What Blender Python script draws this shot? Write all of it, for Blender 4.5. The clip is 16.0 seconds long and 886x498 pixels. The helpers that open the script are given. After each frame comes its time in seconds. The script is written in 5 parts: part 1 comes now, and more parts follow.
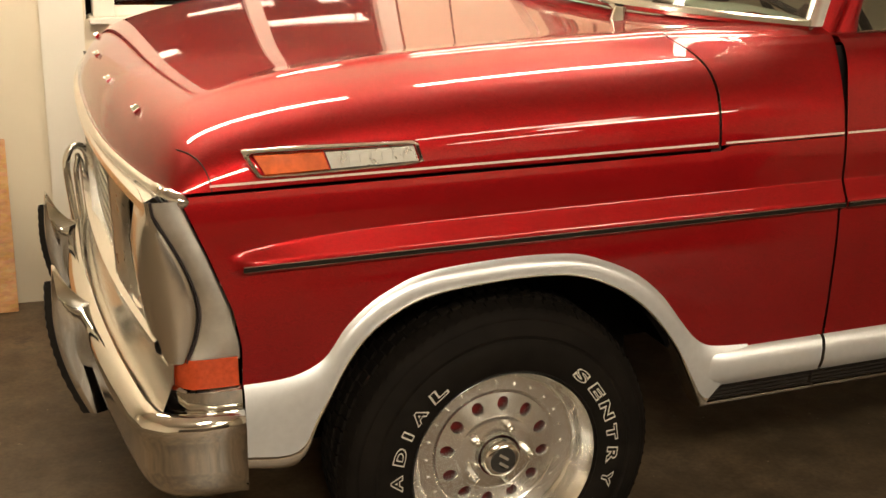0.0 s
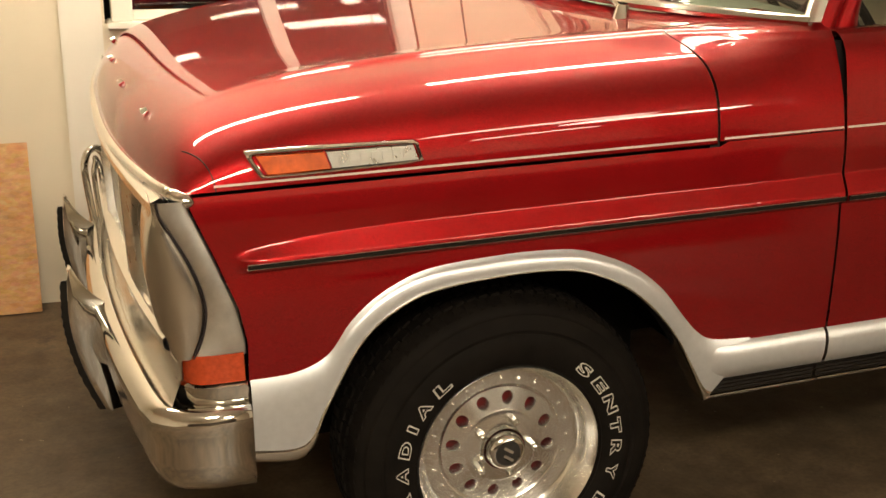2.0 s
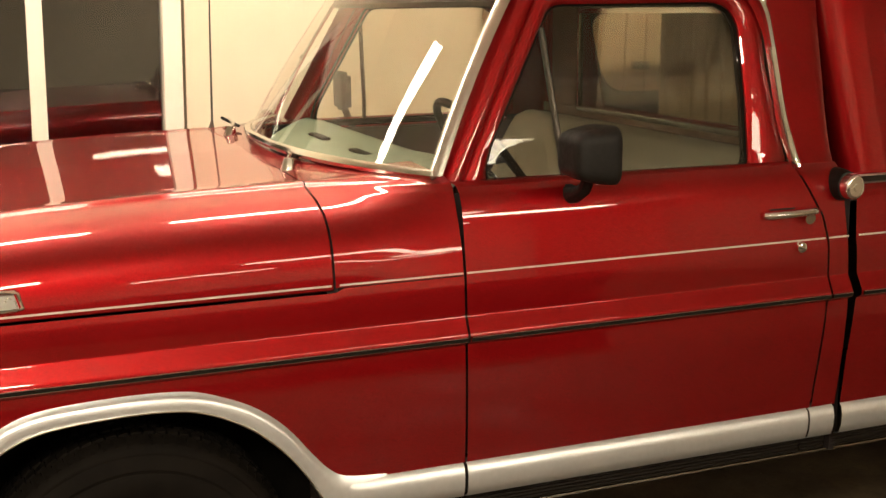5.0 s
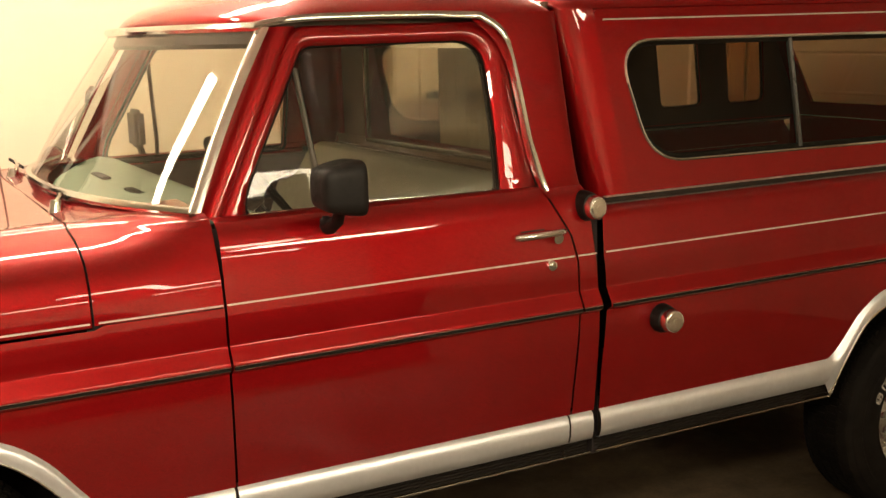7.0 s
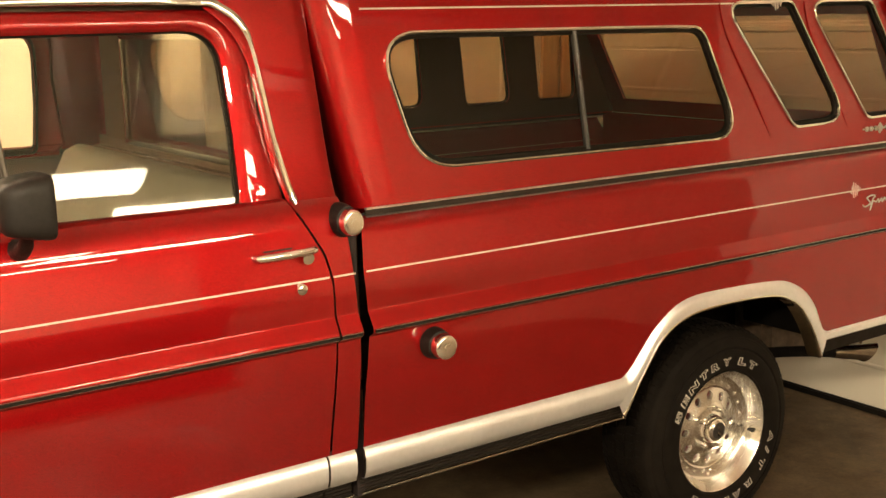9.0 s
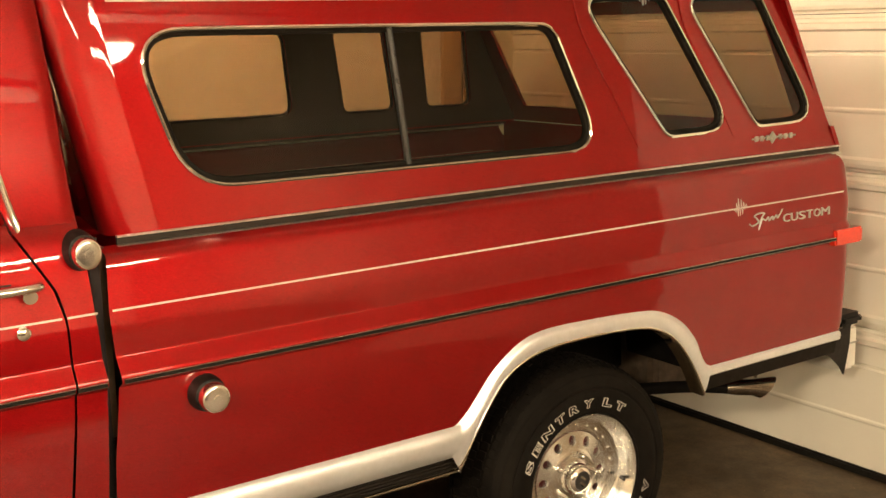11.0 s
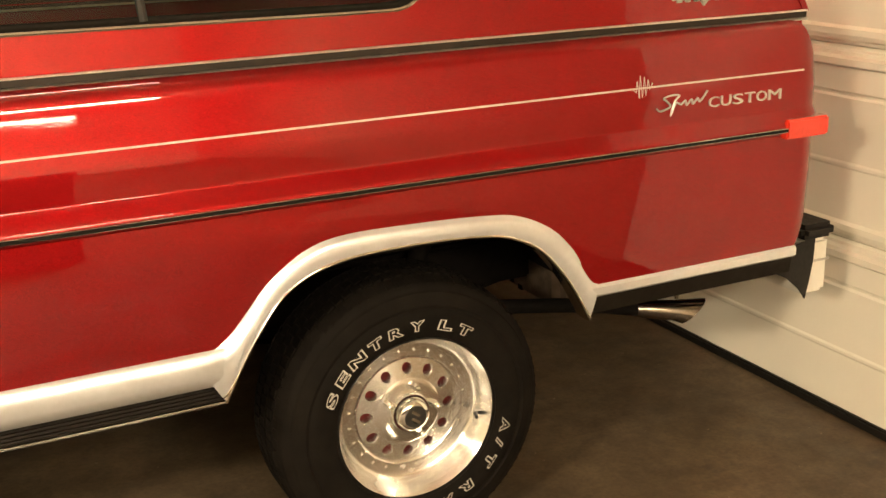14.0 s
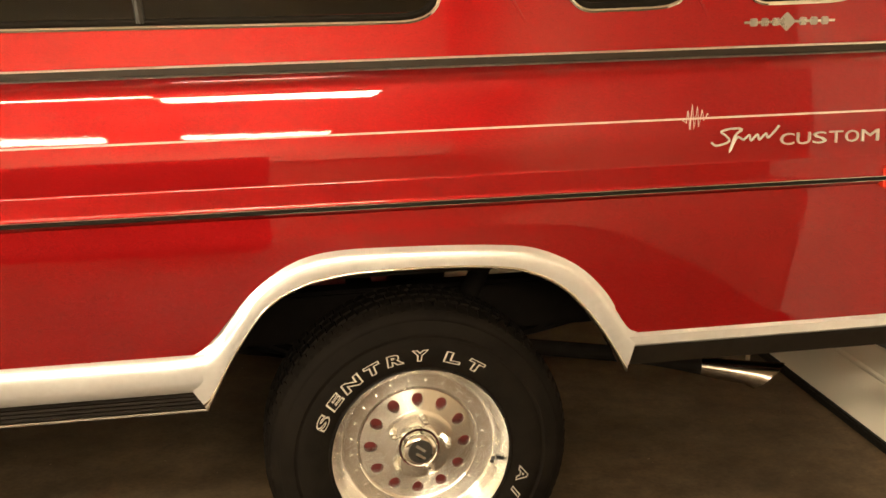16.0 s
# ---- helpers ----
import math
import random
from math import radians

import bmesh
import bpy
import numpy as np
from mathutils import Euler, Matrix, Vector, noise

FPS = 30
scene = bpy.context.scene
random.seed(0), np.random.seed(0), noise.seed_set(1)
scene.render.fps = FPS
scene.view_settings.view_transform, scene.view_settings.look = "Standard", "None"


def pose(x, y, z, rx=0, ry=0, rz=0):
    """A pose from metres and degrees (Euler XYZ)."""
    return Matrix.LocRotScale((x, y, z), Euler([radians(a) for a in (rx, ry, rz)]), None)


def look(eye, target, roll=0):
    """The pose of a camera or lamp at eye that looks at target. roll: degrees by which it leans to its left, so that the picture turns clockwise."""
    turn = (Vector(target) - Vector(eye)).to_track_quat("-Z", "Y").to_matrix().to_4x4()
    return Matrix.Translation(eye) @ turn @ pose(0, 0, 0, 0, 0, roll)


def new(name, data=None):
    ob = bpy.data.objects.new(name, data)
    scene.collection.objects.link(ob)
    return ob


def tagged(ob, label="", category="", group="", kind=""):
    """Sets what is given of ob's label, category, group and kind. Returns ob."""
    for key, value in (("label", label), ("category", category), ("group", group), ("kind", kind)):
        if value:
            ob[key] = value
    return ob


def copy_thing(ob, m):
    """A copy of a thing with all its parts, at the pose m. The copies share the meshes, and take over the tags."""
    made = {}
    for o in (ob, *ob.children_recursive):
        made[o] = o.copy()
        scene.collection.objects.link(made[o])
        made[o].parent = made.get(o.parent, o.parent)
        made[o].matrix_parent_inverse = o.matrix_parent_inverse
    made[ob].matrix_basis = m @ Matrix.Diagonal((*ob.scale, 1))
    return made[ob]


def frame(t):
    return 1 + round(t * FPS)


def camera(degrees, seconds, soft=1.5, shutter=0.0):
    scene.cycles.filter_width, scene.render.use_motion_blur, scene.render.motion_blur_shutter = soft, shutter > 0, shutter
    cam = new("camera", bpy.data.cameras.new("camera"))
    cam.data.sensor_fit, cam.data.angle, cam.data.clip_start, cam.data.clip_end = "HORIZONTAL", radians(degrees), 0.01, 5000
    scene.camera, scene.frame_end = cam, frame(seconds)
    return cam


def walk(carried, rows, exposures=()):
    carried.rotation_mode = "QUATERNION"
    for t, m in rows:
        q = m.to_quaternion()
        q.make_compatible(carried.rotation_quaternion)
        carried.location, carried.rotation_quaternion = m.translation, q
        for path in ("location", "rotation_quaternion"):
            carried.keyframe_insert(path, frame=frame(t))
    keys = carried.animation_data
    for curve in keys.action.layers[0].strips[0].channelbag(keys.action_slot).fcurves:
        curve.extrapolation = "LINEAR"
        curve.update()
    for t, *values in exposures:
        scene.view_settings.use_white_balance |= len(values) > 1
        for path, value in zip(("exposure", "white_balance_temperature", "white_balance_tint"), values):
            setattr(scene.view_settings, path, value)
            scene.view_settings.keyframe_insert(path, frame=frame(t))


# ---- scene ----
cam = camera(42.5, 16.0)
PATH = [
    (0, (-0.874, -1.976, 1.566), (-0.231, -0.186, 0.947), 0.1),
    (0.5, (-0.866, -1.989, 1.569), (-0.198, -0.216, 0.929), 0.3),
    (1, (-0.87, -1.999, 1.578), (-0.223, -0.201, 0.99), -0.4),
    (1.5, (-0.861, -2.013, 1.577), (-0.253, -0.204, 0.978), -0.8),
    (2, (-0.833, -2.035, 1.576), (-0.241, -0.229, 0.955), -0.9),
    (2.5, (-0.781, -2.068, 1.59), (-0.214, -0.248, 0.987), -1.3),
    (3, (-0.715, -2.109, 1.593), (-0.152, -0.276, 1.025), -0.7),
    (3.5, (-0.621, -2.156, 1.597), (-0.005, -0.328, 1.07), -0.7),
    (4, (-0.479, -2.226, 1.611), (0.172, -0.383, 1.187), -0.3),
    (4.2, (-0.402, -2.256, 1.619), (0.25, -0.414, 1.19), -0.2),
    (6.3, (-0.068, -2.626, 1.68), (0.762, -0.844, 1.312), -1.4),
    (6.5, (-0.059, -2.641, 1.682), (0.796, -0.87, 1.316), -1.3),
    (7, (-0.01, -2.633, 1.688), (0.903, -0.894, 1.31), -1.7),
    (7.5, (0.06, -2.592, 1.677), (1.063, -0.901, 1.307), -1.4),
    (8, (0.176, -2.524, 1.675), (1.231, -0.87, 1.286), -1.5),
    (8.5, (0.304, -2.456, 1.673), (1.442, -0.864, 1.261), -1.3),
    (9, (0.445, -2.443, 1.674), (1.565, -0.834, 1.278), -1.2),
    (9.5, (0.609, -2.441, 1.65), (1.706, -0.812, 1.27), -0.3),
    (10, (0.766, -2.375, 1.631), (1.911, -0.784, 1.238), -1.2),
    (10.2, (0.84, -2.358, 1.652), (2.014, -0.789, 1.256), -0.6),
    (12.3, (1.573, -2.388, 1.594), (2.571, -0.691, 1.241), -1.9),
    (12.5, (1.647, -2.331, 1.608), (2.646, -0.65, 1.189), -0.7),
    (13, (1.857, -2.254, 1.574), (2.843, -0.59, 1.063), -1.6),
    (13.5, (2.054, -2.258, 1.552), (2.905, -0.528, 1.02), -1.5),
    (14, (2.251, -2.3, 1.523), (3.095, -0.589, 0.924), -1.4),
    (14.5, (2.453, -2.255, 1.501), (3.142, -0.501, 0.83), -0.6),
    (15, (2.619, -2.298, 1.459), (3.196, -0.484, 0.845), -1.4),
    (15.5, (2.837, -2.361, 1.484), (3.169, -0.493, 0.851), -1.2),
    (16, (2.977, -2.397, 1.426), (3.299, -0.491, 0.912), -1.1),
]
# Truck coordinates: x towards the tail, y across from the driver's side, z up; the body sits nose-down by RAKE.
RAKE = Matrix.Translation((0, 0, 0.36)) @ Matrix.Rotation(-0.0288, 4, "Y") @ Matrix.Translation((0, 0, -0.36))
EXPOSURES = [(0.0, 0.09, 6150, 10), (4.0, 0.02, 6250, 10), (7.0, 0.26, 6500, 10), (8.5, 1.25, 6950, 11), (10.0, 1.26, 6900, 11), (12.5, 1.46, 6850, 10), (16.0, 1.54, 6850, 10)]
walk(cam, [(t, RAKE @ look(eye, target, roll)) for t, eye, target, roll in PATH], EXPOSURES)

# ---- world and light ----
world = bpy.data.worlds.new("night")
scene.world = world
world.use_nodes = True
world.node_tree.nodes["Background"].inputs[0].default_value = (0.004, 0.005, 0.008, 1)
world.node_tree.nodes["Background"].inputs[1].default_value = 0.3
LAMP_COLOUR = (1.0, 0.84, 0.60)
TROFFER_POWERS, STRIP_POWER = (108.0, 20.0, 36.0), 66.0
WIDTH = 2.02


# ---- materials ----
class Nodes:
    """A node material with a Principled shader and small helpers."""

    def __init__(self, name):
        self.mat = bpy.data.materials.new(name)
        self.mat.use_nodes = True
        self.tree = self.mat.node_tree
        self.bsdf = self.tree.nodes["Principled BSDF"]

    def node(self, kind, **values):
        n = self.tree.nodes.new(kind)
        for key, value in values.items():
            n.inputs[key.replace("_", " ")].default_value = value
        return n

    def link(self, a, b):
        self.tree.links.new(a, b)

    def coords(self, scale=(1, 1, 1)):
        c = self.tree.nodes.new("ShaderNodeTexCoord")
        m = self.tree.nodes.new("ShaderNodeMapping")
        m.inputs["Scale"].default_value = scale
        self.link(c.outputs["Object"], m.inputs["Vector"])
        return m.outputs["Vector"]

    def noise(self, scale, detail=4.0, rough=0.55, stretch=(1, 1, 1)):
        n = self.node("ShaderNodeTexNoise", Scale=scale, Detail=detail, Roughness=rough)
        self.link(self.coords(stretch), n.inputs["Vector"])
        return n.outputs["Fac"]

    def ramp(self, fac, stops):
        r = self.tree.nodes.new("ShaderNodeValToRGB")
        while len(r.color_ramp.elements) < len(stops):
            r.color_ramp.elements.new(0.5)
        for e, (p, c) in zip(r.color_ramp.elements, stops):
            e.position, e.color = p, (*c, 1) if len(c) == 3 else c
        self.link(fac, r.inputs["Fac"])
        return r.outputs["Color"]

    def mix(self, fac, a, b):
        m = self.tree.nodes.new("ShaderNodeMix")
        m.data_type = "RGBA"
        for socket, v in ((m.inputs[0], fac), (m.inputs[6], a), (m.inputs[7], b)):
            if isinstance(v, (int, float)):
                socket.default_value = v
            elif isinstance(v, tuple):
                socket.default_value = (*v, 1)
            else:
                self.link(v, socket)
        return m.outputs[2]

    def bump(self, height, strength, distance=0.01):
        b = self.node("ShaderNodeBump", Strength=strength, Distance=distance)
        self.link(height, b.inputs["Height"])
        self.link(b.outputs["Normal"], self.bsdf.inputs["Normal"])

    def set(self, **values):
        for key, v in values.items():
            socket = self.bsdf.inputs[key.replace("_", " ")]
            if isinstance(v, tuple):
                socket.default_value = (*v, 1) if len(v) == 3 else v
            elif isinstance(v, (int, float)):
                socket.default_value = v
            else:
                self.link(v, socket)
        return self.mat


def plain(name, colour, rough=0.5, metal=0.0, vary=0.12, scale=30.0, **more):
    """A surface with slight variation of colour and roughness at two scales."""
    m = Nodes(name)
    dark = tuple(c * (1 - vary) for c in colour)
    light = tuple(min(1, c * (1 + vary)) for c in colour)
    fac = m.ramp(m.noise(scale), [(0.3, dark), (0.7, light)])
    big = m.ramp(m.noise(scale / 12), [(0.35, (0.9, 0.9, 0.9)), (0.65, (1, 1, 1))])
    mul = m.tree.nodes.new("ShaderNodeMix")
    mul.data_type, mul.blend_type = "RGBA", "MULTIPLY"
    mul.inputs[0].default_value = 1.0
    m.link(fac, mul.inputs[6])
    m.link(big, mul.inputs[7])
    rr = m.ramp(m.noise(scale * 0.6), [(0.3, (rough * 0.85,) * 3), (0.7, (min(1, rough * 1.15),) * 3)])
    return m.set(Base_Color=mul.outputs[2], Roughness=rr, Metallic=metal, **more)


def paint(name, colour, flake=0.35):
    """Metallic lacquer: tilted flakes under a clear coat with a trace of orange peel."""
    m = Nodes(name)
    flakes = m.noise(700.0, 2.0)
    cloud = m.noise(9.0, 3.0)
    tone = m.ramp(flakes, [(0.32, tuple(c * 0.66 for c in colour)), (0.70, tuple(min(1, c * 1.34) for c in colour))])
    deep = m.ramp(cloud, [(0.35, (0.92, 0.92, 0.92)), (0.65, (1, 1, 1))])
    mul = m.tree.nodes.new("ShaderNodeMix")
    mul.data_type, mul.blend_type = "RGBA", "MULTIPLY"
    mul.inputs[0].default_value = 1.0
    m.link(tone, mul.inputs[6])
    m.link(deep, mul.inputs[7])
    tone = mul.outputs[2]
    m.bump(flakes, 0.35, 0.0006)
    peel = m.node("ShaderNodeBump", Strength=0.005, Distance=0.002)
    m.link(m.noise(160.0, 1.0), peel.inputs["Height"])
    m.link(peel.outputs["Normal"], m.bsdf.inputs["Coat Normal"])
    return m.set(Base_Color=tone, Roughness=0.44, Metallic=flake, Specular_IOR_Level=0.0, Coat_Weight=1.0, Coat_Roughness=0.02, Coat_IOR=1.5)


RED = paint("candy_red_lacquer", (0.305, 0.0062, 0.0080), 0.74)
RED_CAP = paint("camper_red_lacquer", (0.325, 0.0066, 0.0084), 0.72)
SILVER = plain("satin_silver", (0.82, 0.84, 0.87), 0.40, 0.80, 0.03, 60.0)
CHROME = plain("chrome", (0.86, 0.85, 0.81), 0.07, 1.0, 0.03, 8.0)
BRUSHED = plain("brushed_aluminium", (0.80, 0.79, 0.76), 0.38, 1.0, 0.08, 40.0)
SPUN = plain("spun_aluminium", (0.90, 0.89, 0.86), 0.24, 1.0, 0.02, 7.0, Anisotropic=0.9, Anisotropic_Rotation=0.25)
POLISHED = plain("polished_aluminium", (0.90, 0.89, 0.86), 0.20, 1.0, 0.02, 7.0)
PLATE = plain("grey_badge_metal", (0.46, 0.45, 0.42), 0.30, 0.9, 0.06, 60.0)
TRIM = plain("stainless_trim", (0.68, 0.67, 0.63), 0.14, 1.0, 0.05, 30.0)
BRIGHT = plain("bright_emblem_metal", (0.66, 0.62, 0.58), 0.35, 0.5, 0.05, 40.0)
PIN = plain("pinstripe_paint", (0.72, 0.58, 0.52), 0.35, 0.0, 0.05, 60.0)
BLACK = plain("black_trim", (0.0085, 0.006, 0.004), 0.6, 0.0, 0.2, 50.0, Specular_IOR_Level=0.12)
PLASTIC = plain("black_plastic", (0.008, 0.0065, 0.0055), 0.55, 0.0, 0.2, 120.0, Specular_IOR_Level=0.3)
GAP = plain("dark_seam", (0.012, 0.006, 0.006), 0.8, 0.0, 0.2, 30.0)
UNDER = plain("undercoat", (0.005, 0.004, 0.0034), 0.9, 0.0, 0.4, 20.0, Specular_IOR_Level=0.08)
DULL_BAR = plain("dull_grey_bar", (0.085, 0.074, 0.062), 0.4, 0.6, 0.1, 30.0)
BRONZE = plain("brown_moulding_insert", (0.020, 0.014, 0.009), 0.45, 0.3, 0.15, 40.0)
OLDCHROME = plain("dulled_chrome", (0.20, 0.17, 0.14), 0.22, 1.0, 0.2, 40.0)
RUST = plain("worn_steel", (0.12, 0.085, 0.06), 0.6, 0.4, 0.4, 25.0)
AMBER = plain("amber_lens", (0.58, 0.095, 0.012), 0.18, 0.0, 0.30, 34.0, Coat_Weight=1.0)
TURNLENS = plain("red_amber_lens", (0.40, 0.050, 0.012), 0.18, 0.0, 0.2, 90.0, Coat_Weight=1.0)
REDLENS = plain("red_lens", (0.75, 0.04, 0.02), 0.2, 0.0, 0.1, 70.0, Coat_Weight=1.0)
WHITE_INK = plain("raised_white_rubber", (0.50, 0.46, 0.40), 0.7, 0.0, 0.15, 90.0)
VINYL = plain("pale_green_vinyl", (0.29, 0.27, 0.20), 0.6, 0.0, 0.1, 60.0)
DASHPAD = plain("green_dash_pad", (0.30, 0.36, 0.27), 0.6, 0.0, 0.1, 60.0)
CABIN = plain("dark_cabin_trim", (0.05, 0.03, 0.022), 0.6, 0.0, 0.15, 30.0)
LINER = plain("brown_liner", (0.13, 0.080, 0.046), 0.6, 0.0, 0.2, 30.0)
SHELL_IN = plain("shell_lining", (0.026, 0.014, 0.009), 0.7, 0.0, 0.2, 30.0)
DRUM_RED = plain("red_brake_drum", (0.16, 0.012, 0.010), 0.45, 0.0, 0.2, 60.0)
HUB_DARK = plain("dark_hub_badge", (0.03, 0.028, 0.025), 0.3, 0.2, 0.2, 60.0)
CABINET = plain("reflected_dark_mass", (0.055, 0.042, 0.032), 0.5, 0.0, 0.15, 20.0)
CURTAIN = plain("tan_curtain", (0.48, 0.37, 0.24), 0.85, 0.0, 0.12, 40.0)
TIN = plain("white_enamel_and_bumper_sheen", (0.75, 0.72, 0.64), 0.45, 0.0, 0.04, 20.0)

turned = SPUN.node_tree.nodes.new("ShaderNodeTangent")
turned.direction_type, turned.axis = "RADIAL", "Y"
SPUN.node_tree.links.new(turned.outputs["Tangent"], SPUN.node_tree.nodes["Principled BSDF"].inputs["Tangent"])


def rubber():
    m = Nodes("tyre_rubber")
    n = m.noise(220.0, 3.0)
    m.bump(n, 0.15, 0.002)
    tone = m.ramp(m.noise(18.0), [(0.3, (0.0038, 0.0029, 0.0023)), (0.7, (0.0085, 0.0067, 0.0052))])
    return m.set(Base_Color=tone, Roughness=0.75, Specular_IOR_Level=0.08)


def concrete():
    m = Nodes("stained_concrete")
    base = m.ramp(m.noise(1.3, 6.0, 0.68), [(0.32, (0.056, 0.038, 0.021)), (0.68, (0.145, 0.101, 0.060))])
    mottle = m.ramp(m.noise(9.0, 6.0, 0.7), [(0.36, (0.55, 0.53, 0.50)), (0.62, (1.12, 1.1, 1.06))])
    speck = m.ramp(m.noise(70.0, 3.0), [(0.34, (0.62, 0.62, 0.62)), (0.58, (1, 1, 1))])
    tone = base
    for layer, share in ((mottle, 0.85), (speck, 0.6)):
        mul = m.tree.nodes.new("ShaderNodeMix")
        mul.data_type, mul.blend_type = "RGBA", "MULTIPLY"
        mul.inputs[0].default_value = share
        m.link(tone, mul.inputs[6])
        m.link(layer, mul.inputs[7])
        tone = mul.outputs[2]
    spots = m.ramp(m.noise(4.3, 7.0, 0.70), [(0.60, (0, 0, 0)), (0.70, (0.85, 0.85, 0.85))])
    tone = m.mix(spots, tone, (0.034, 0.025, 0.018))
    chips = m.ramp(m.noise(38.0, 2.0), [(0.735, (0, 0, 0)), (0.755, (0.7, 0.7, 0.7))])
    tone = m.mix(chips, tone, (0.26, 0.21, 0.15))
    m.bump(m.noise(90.0, 4.0), 0.12, 0.004)
    rough = m.ramp(m.noise(3.0), [(0.3, (0.45,) * 3), (0.7, (0.75,) * 3)])
    return m.set(Base_Color=tone, Roughness=rough)


def plaster(name, colour):
    m = Nodes(name)
    tone = m.ramp(m.noise(2.2, 5.0), [(0.3, tuple(c * 0.93 for c in colour)), (0.7, colour)])
    m.bump(m.noise(120.0, 3.0), 0.08, 0.003)
    return m.set(Base_Color=tone, Roughness=0.75)


def strand_board():
    m = Nodes("strand_board")
    v = m.node("ShaderNodeTexVoronoi", Scale=34.0)
    m.link(m.coords((1, 0.4, 2.2)), v.inputs["Vector"])
    n = m.noise(16.0, 5.0, 0.7, (1, 1, 2.0))
    a = m.ramp(n, [(0.3, (0.42, 0.19, 0.06)), (0.5, (0.58, 0.30, 0.11)), (0.72, (0.70, 0.42, 0.18))])
    tone = m.mix(0.25, a, v.outputs["Color"])
    warm = m.mix(0.75, tone, a)
    m.bump(n, 0.25, 0.004)
    return m.set(Base_Color=warm, Roughness=0.6)


def wood(name, a, b):
    m = Nodes(name)
    w = m.noise(9.0, 6.0, 0.6, (6, 6, 0.5))
    m.bump(w, 0.1, 0.003)
    return m.set(Base_Color=m.ramp(w, [(0.3, a), (0.7, b)]), Roughness=0.55)


def glazing(name, tint, clear, film_amount=0.0):
    """A thin pane: clear transmission with a mirror-like coat and a faint uneven tan film."""
    m = Nodes(name)
    out = m.tree.nodes["Material Output"]
    trans = m.tree.nodes.new("ShaderNodeBsdfTransparent")
    trans.inputs["Color"].default_value = (*tint, 1)
    gloss = m.tree.nodes.new("ShaderNodeBsdfGlossy")
    gloss.inputs["Roughness"].default_value = 0.015
    gloss.inputs["Color"].default_value = (1, 1, 1, 1)
    fres = m.tree.nodes.new("ShaderNodeFresnel")
    fres.inputs["IOR"].default_value = clear
    mix = m.tree.nodes.new("ShaderNodeMixShader")
    m.link(fres.outputs["Fac"], mix.inputs[0])
    m.link(trans.outputs[0], mix.inputs[1])
    m.link(gloss.outputs[0], mix.inputs[2])
    film = m.tree.nodes.new("ShaderNodeBsdfDiffuse")
    film.inputs["Color"].default_value = (0.62, 0.52, 0.38, 1)
    veil = m.tree.nodes.new("ShaderNodeMixShader")
    m.link(m.ramp(m.noise(7.0, 4.0), [(0.3, (film_amount * 0.7,) * 3), (0.7, (film_amount * 1.2,) * 3)]), veil.inputs[0])
    m.link(mix.outputs[0], veil.inputs[1])
    m.link(film.outputs[0], veil.inputs[2])
    m.link(veil.outputs[0], out.inputs["Surface"])
    return m.mat


TYRE = rubber()
CONCRETE = concrete()
WALL = plaster("cream_wall_paint", (0.74, 0.66, 0.52))
DOORWHITE = plaster("garage_door_enamel", (0.82, 0.77, 0.67))
CEIL = plaster("ceiling_paint", (0.74, 0.69, 0.60))
TRIMWHITE = plaster("white_trim_paint", (0.80, 0.76, 0.68))
OSB = strand_board()
FAR_WALL = plaster("dark_reflection_wall", (0.25, 0.195, 0.135))
PINE = wood("pine_board", (0.42, 0.25, 0.11), (0.60, 0.40, 0.20))
GLASS = glazing("clear_glass", (0.80, 0.79, 0.72), 1.5, 0.022)
SMOKED = glazing("smoked_glass", (0.48, 0.40, 0.30), 1.34, 0.004)
NIGHTGLASS = glazing("window_glass", (0.7, 0.7, 0.7), 1.9)


def glowing(name, colour, power):
    m = Nodes(name)
    return m.set(Base_Color=(0.9, 0.88, 0.8), Emission_Color=colour, Emission_Strength=power, Roughness=0.4)


TROFFERS = [glowing("troffer_diffuser", LAMP_COLOUR, p) for p in TROFFER_POWERS]
TUBE = glowing("fluorescent_diffuser", LAMP_COLOUR, STRIP_POWER)
OLD_TUBE = glowing("weak_fluorescent_diffuser", LAMP_COLOUR, STRIP_POWER * 0.4)


# ---- mesh helpers ----
def make_mesh(name, bm, mat, smooth=40):
    bmesh.ops.recalc_face_normals(bm, faces=bm.faces)
    me = bpy.data.meshes.new(name)
    bm.to_mesh(me)
    bm.free()
    me.materials.append(mat)
    if smooth:
        me.polygons.foreach_set("use_smooth", [True] * len(me.polygons))
        me.set_sharp_from_angle(angle=radians(smooth))
    return me


def part(name, bm, mat, parent=None, label="", smooth=40):
    """One mesh object under a thing or a part."""
    ob = new(name, make_mesh(name, bm, mat, smooth))
    if parent:
        ob.parent = parent
    if label:
        ob["label"] = label
    return ob


def mirrored(bm):
    """The same mesh on the passenger's side."""
    b = bm.copy()
    for v in b.verts:
        v.co.y = WIDTH - v.co.y
    return b


def both(name, bm, mat, parent, label="", smooth=40):
    far = mirrored(bm)
    a = part(name, bm, mat, parent, label, smooth)
    b = part(name, far, mat, parent, label, smooth)
    return a, b


def thick(ob, t, offset=-1.0):
    m = ob.modifiers.new("thickness", "SOLIDIFY")
    m.thickness, m.offset = t, offset
    return ob


def grid(rows, closed=False, loop=False):
    """A sheet through rows of points; closed joins the ends of each row, loop the last row to the first."""
    bm = bmesh.new()
    vs = [[bm.verts.new(p) for p in row] for row in rows]
    n, m = len(vs), len(vs[0])
    for i in range(n if loop else n - 1):
        for j in range(m if closed else m - 1):
            a, b = vs[i], vs[(i + 1) % n]
            bm.faces.new((a[j], a[(j + 1) % m], b[(j + 1) % m], b[j]))
    return bm


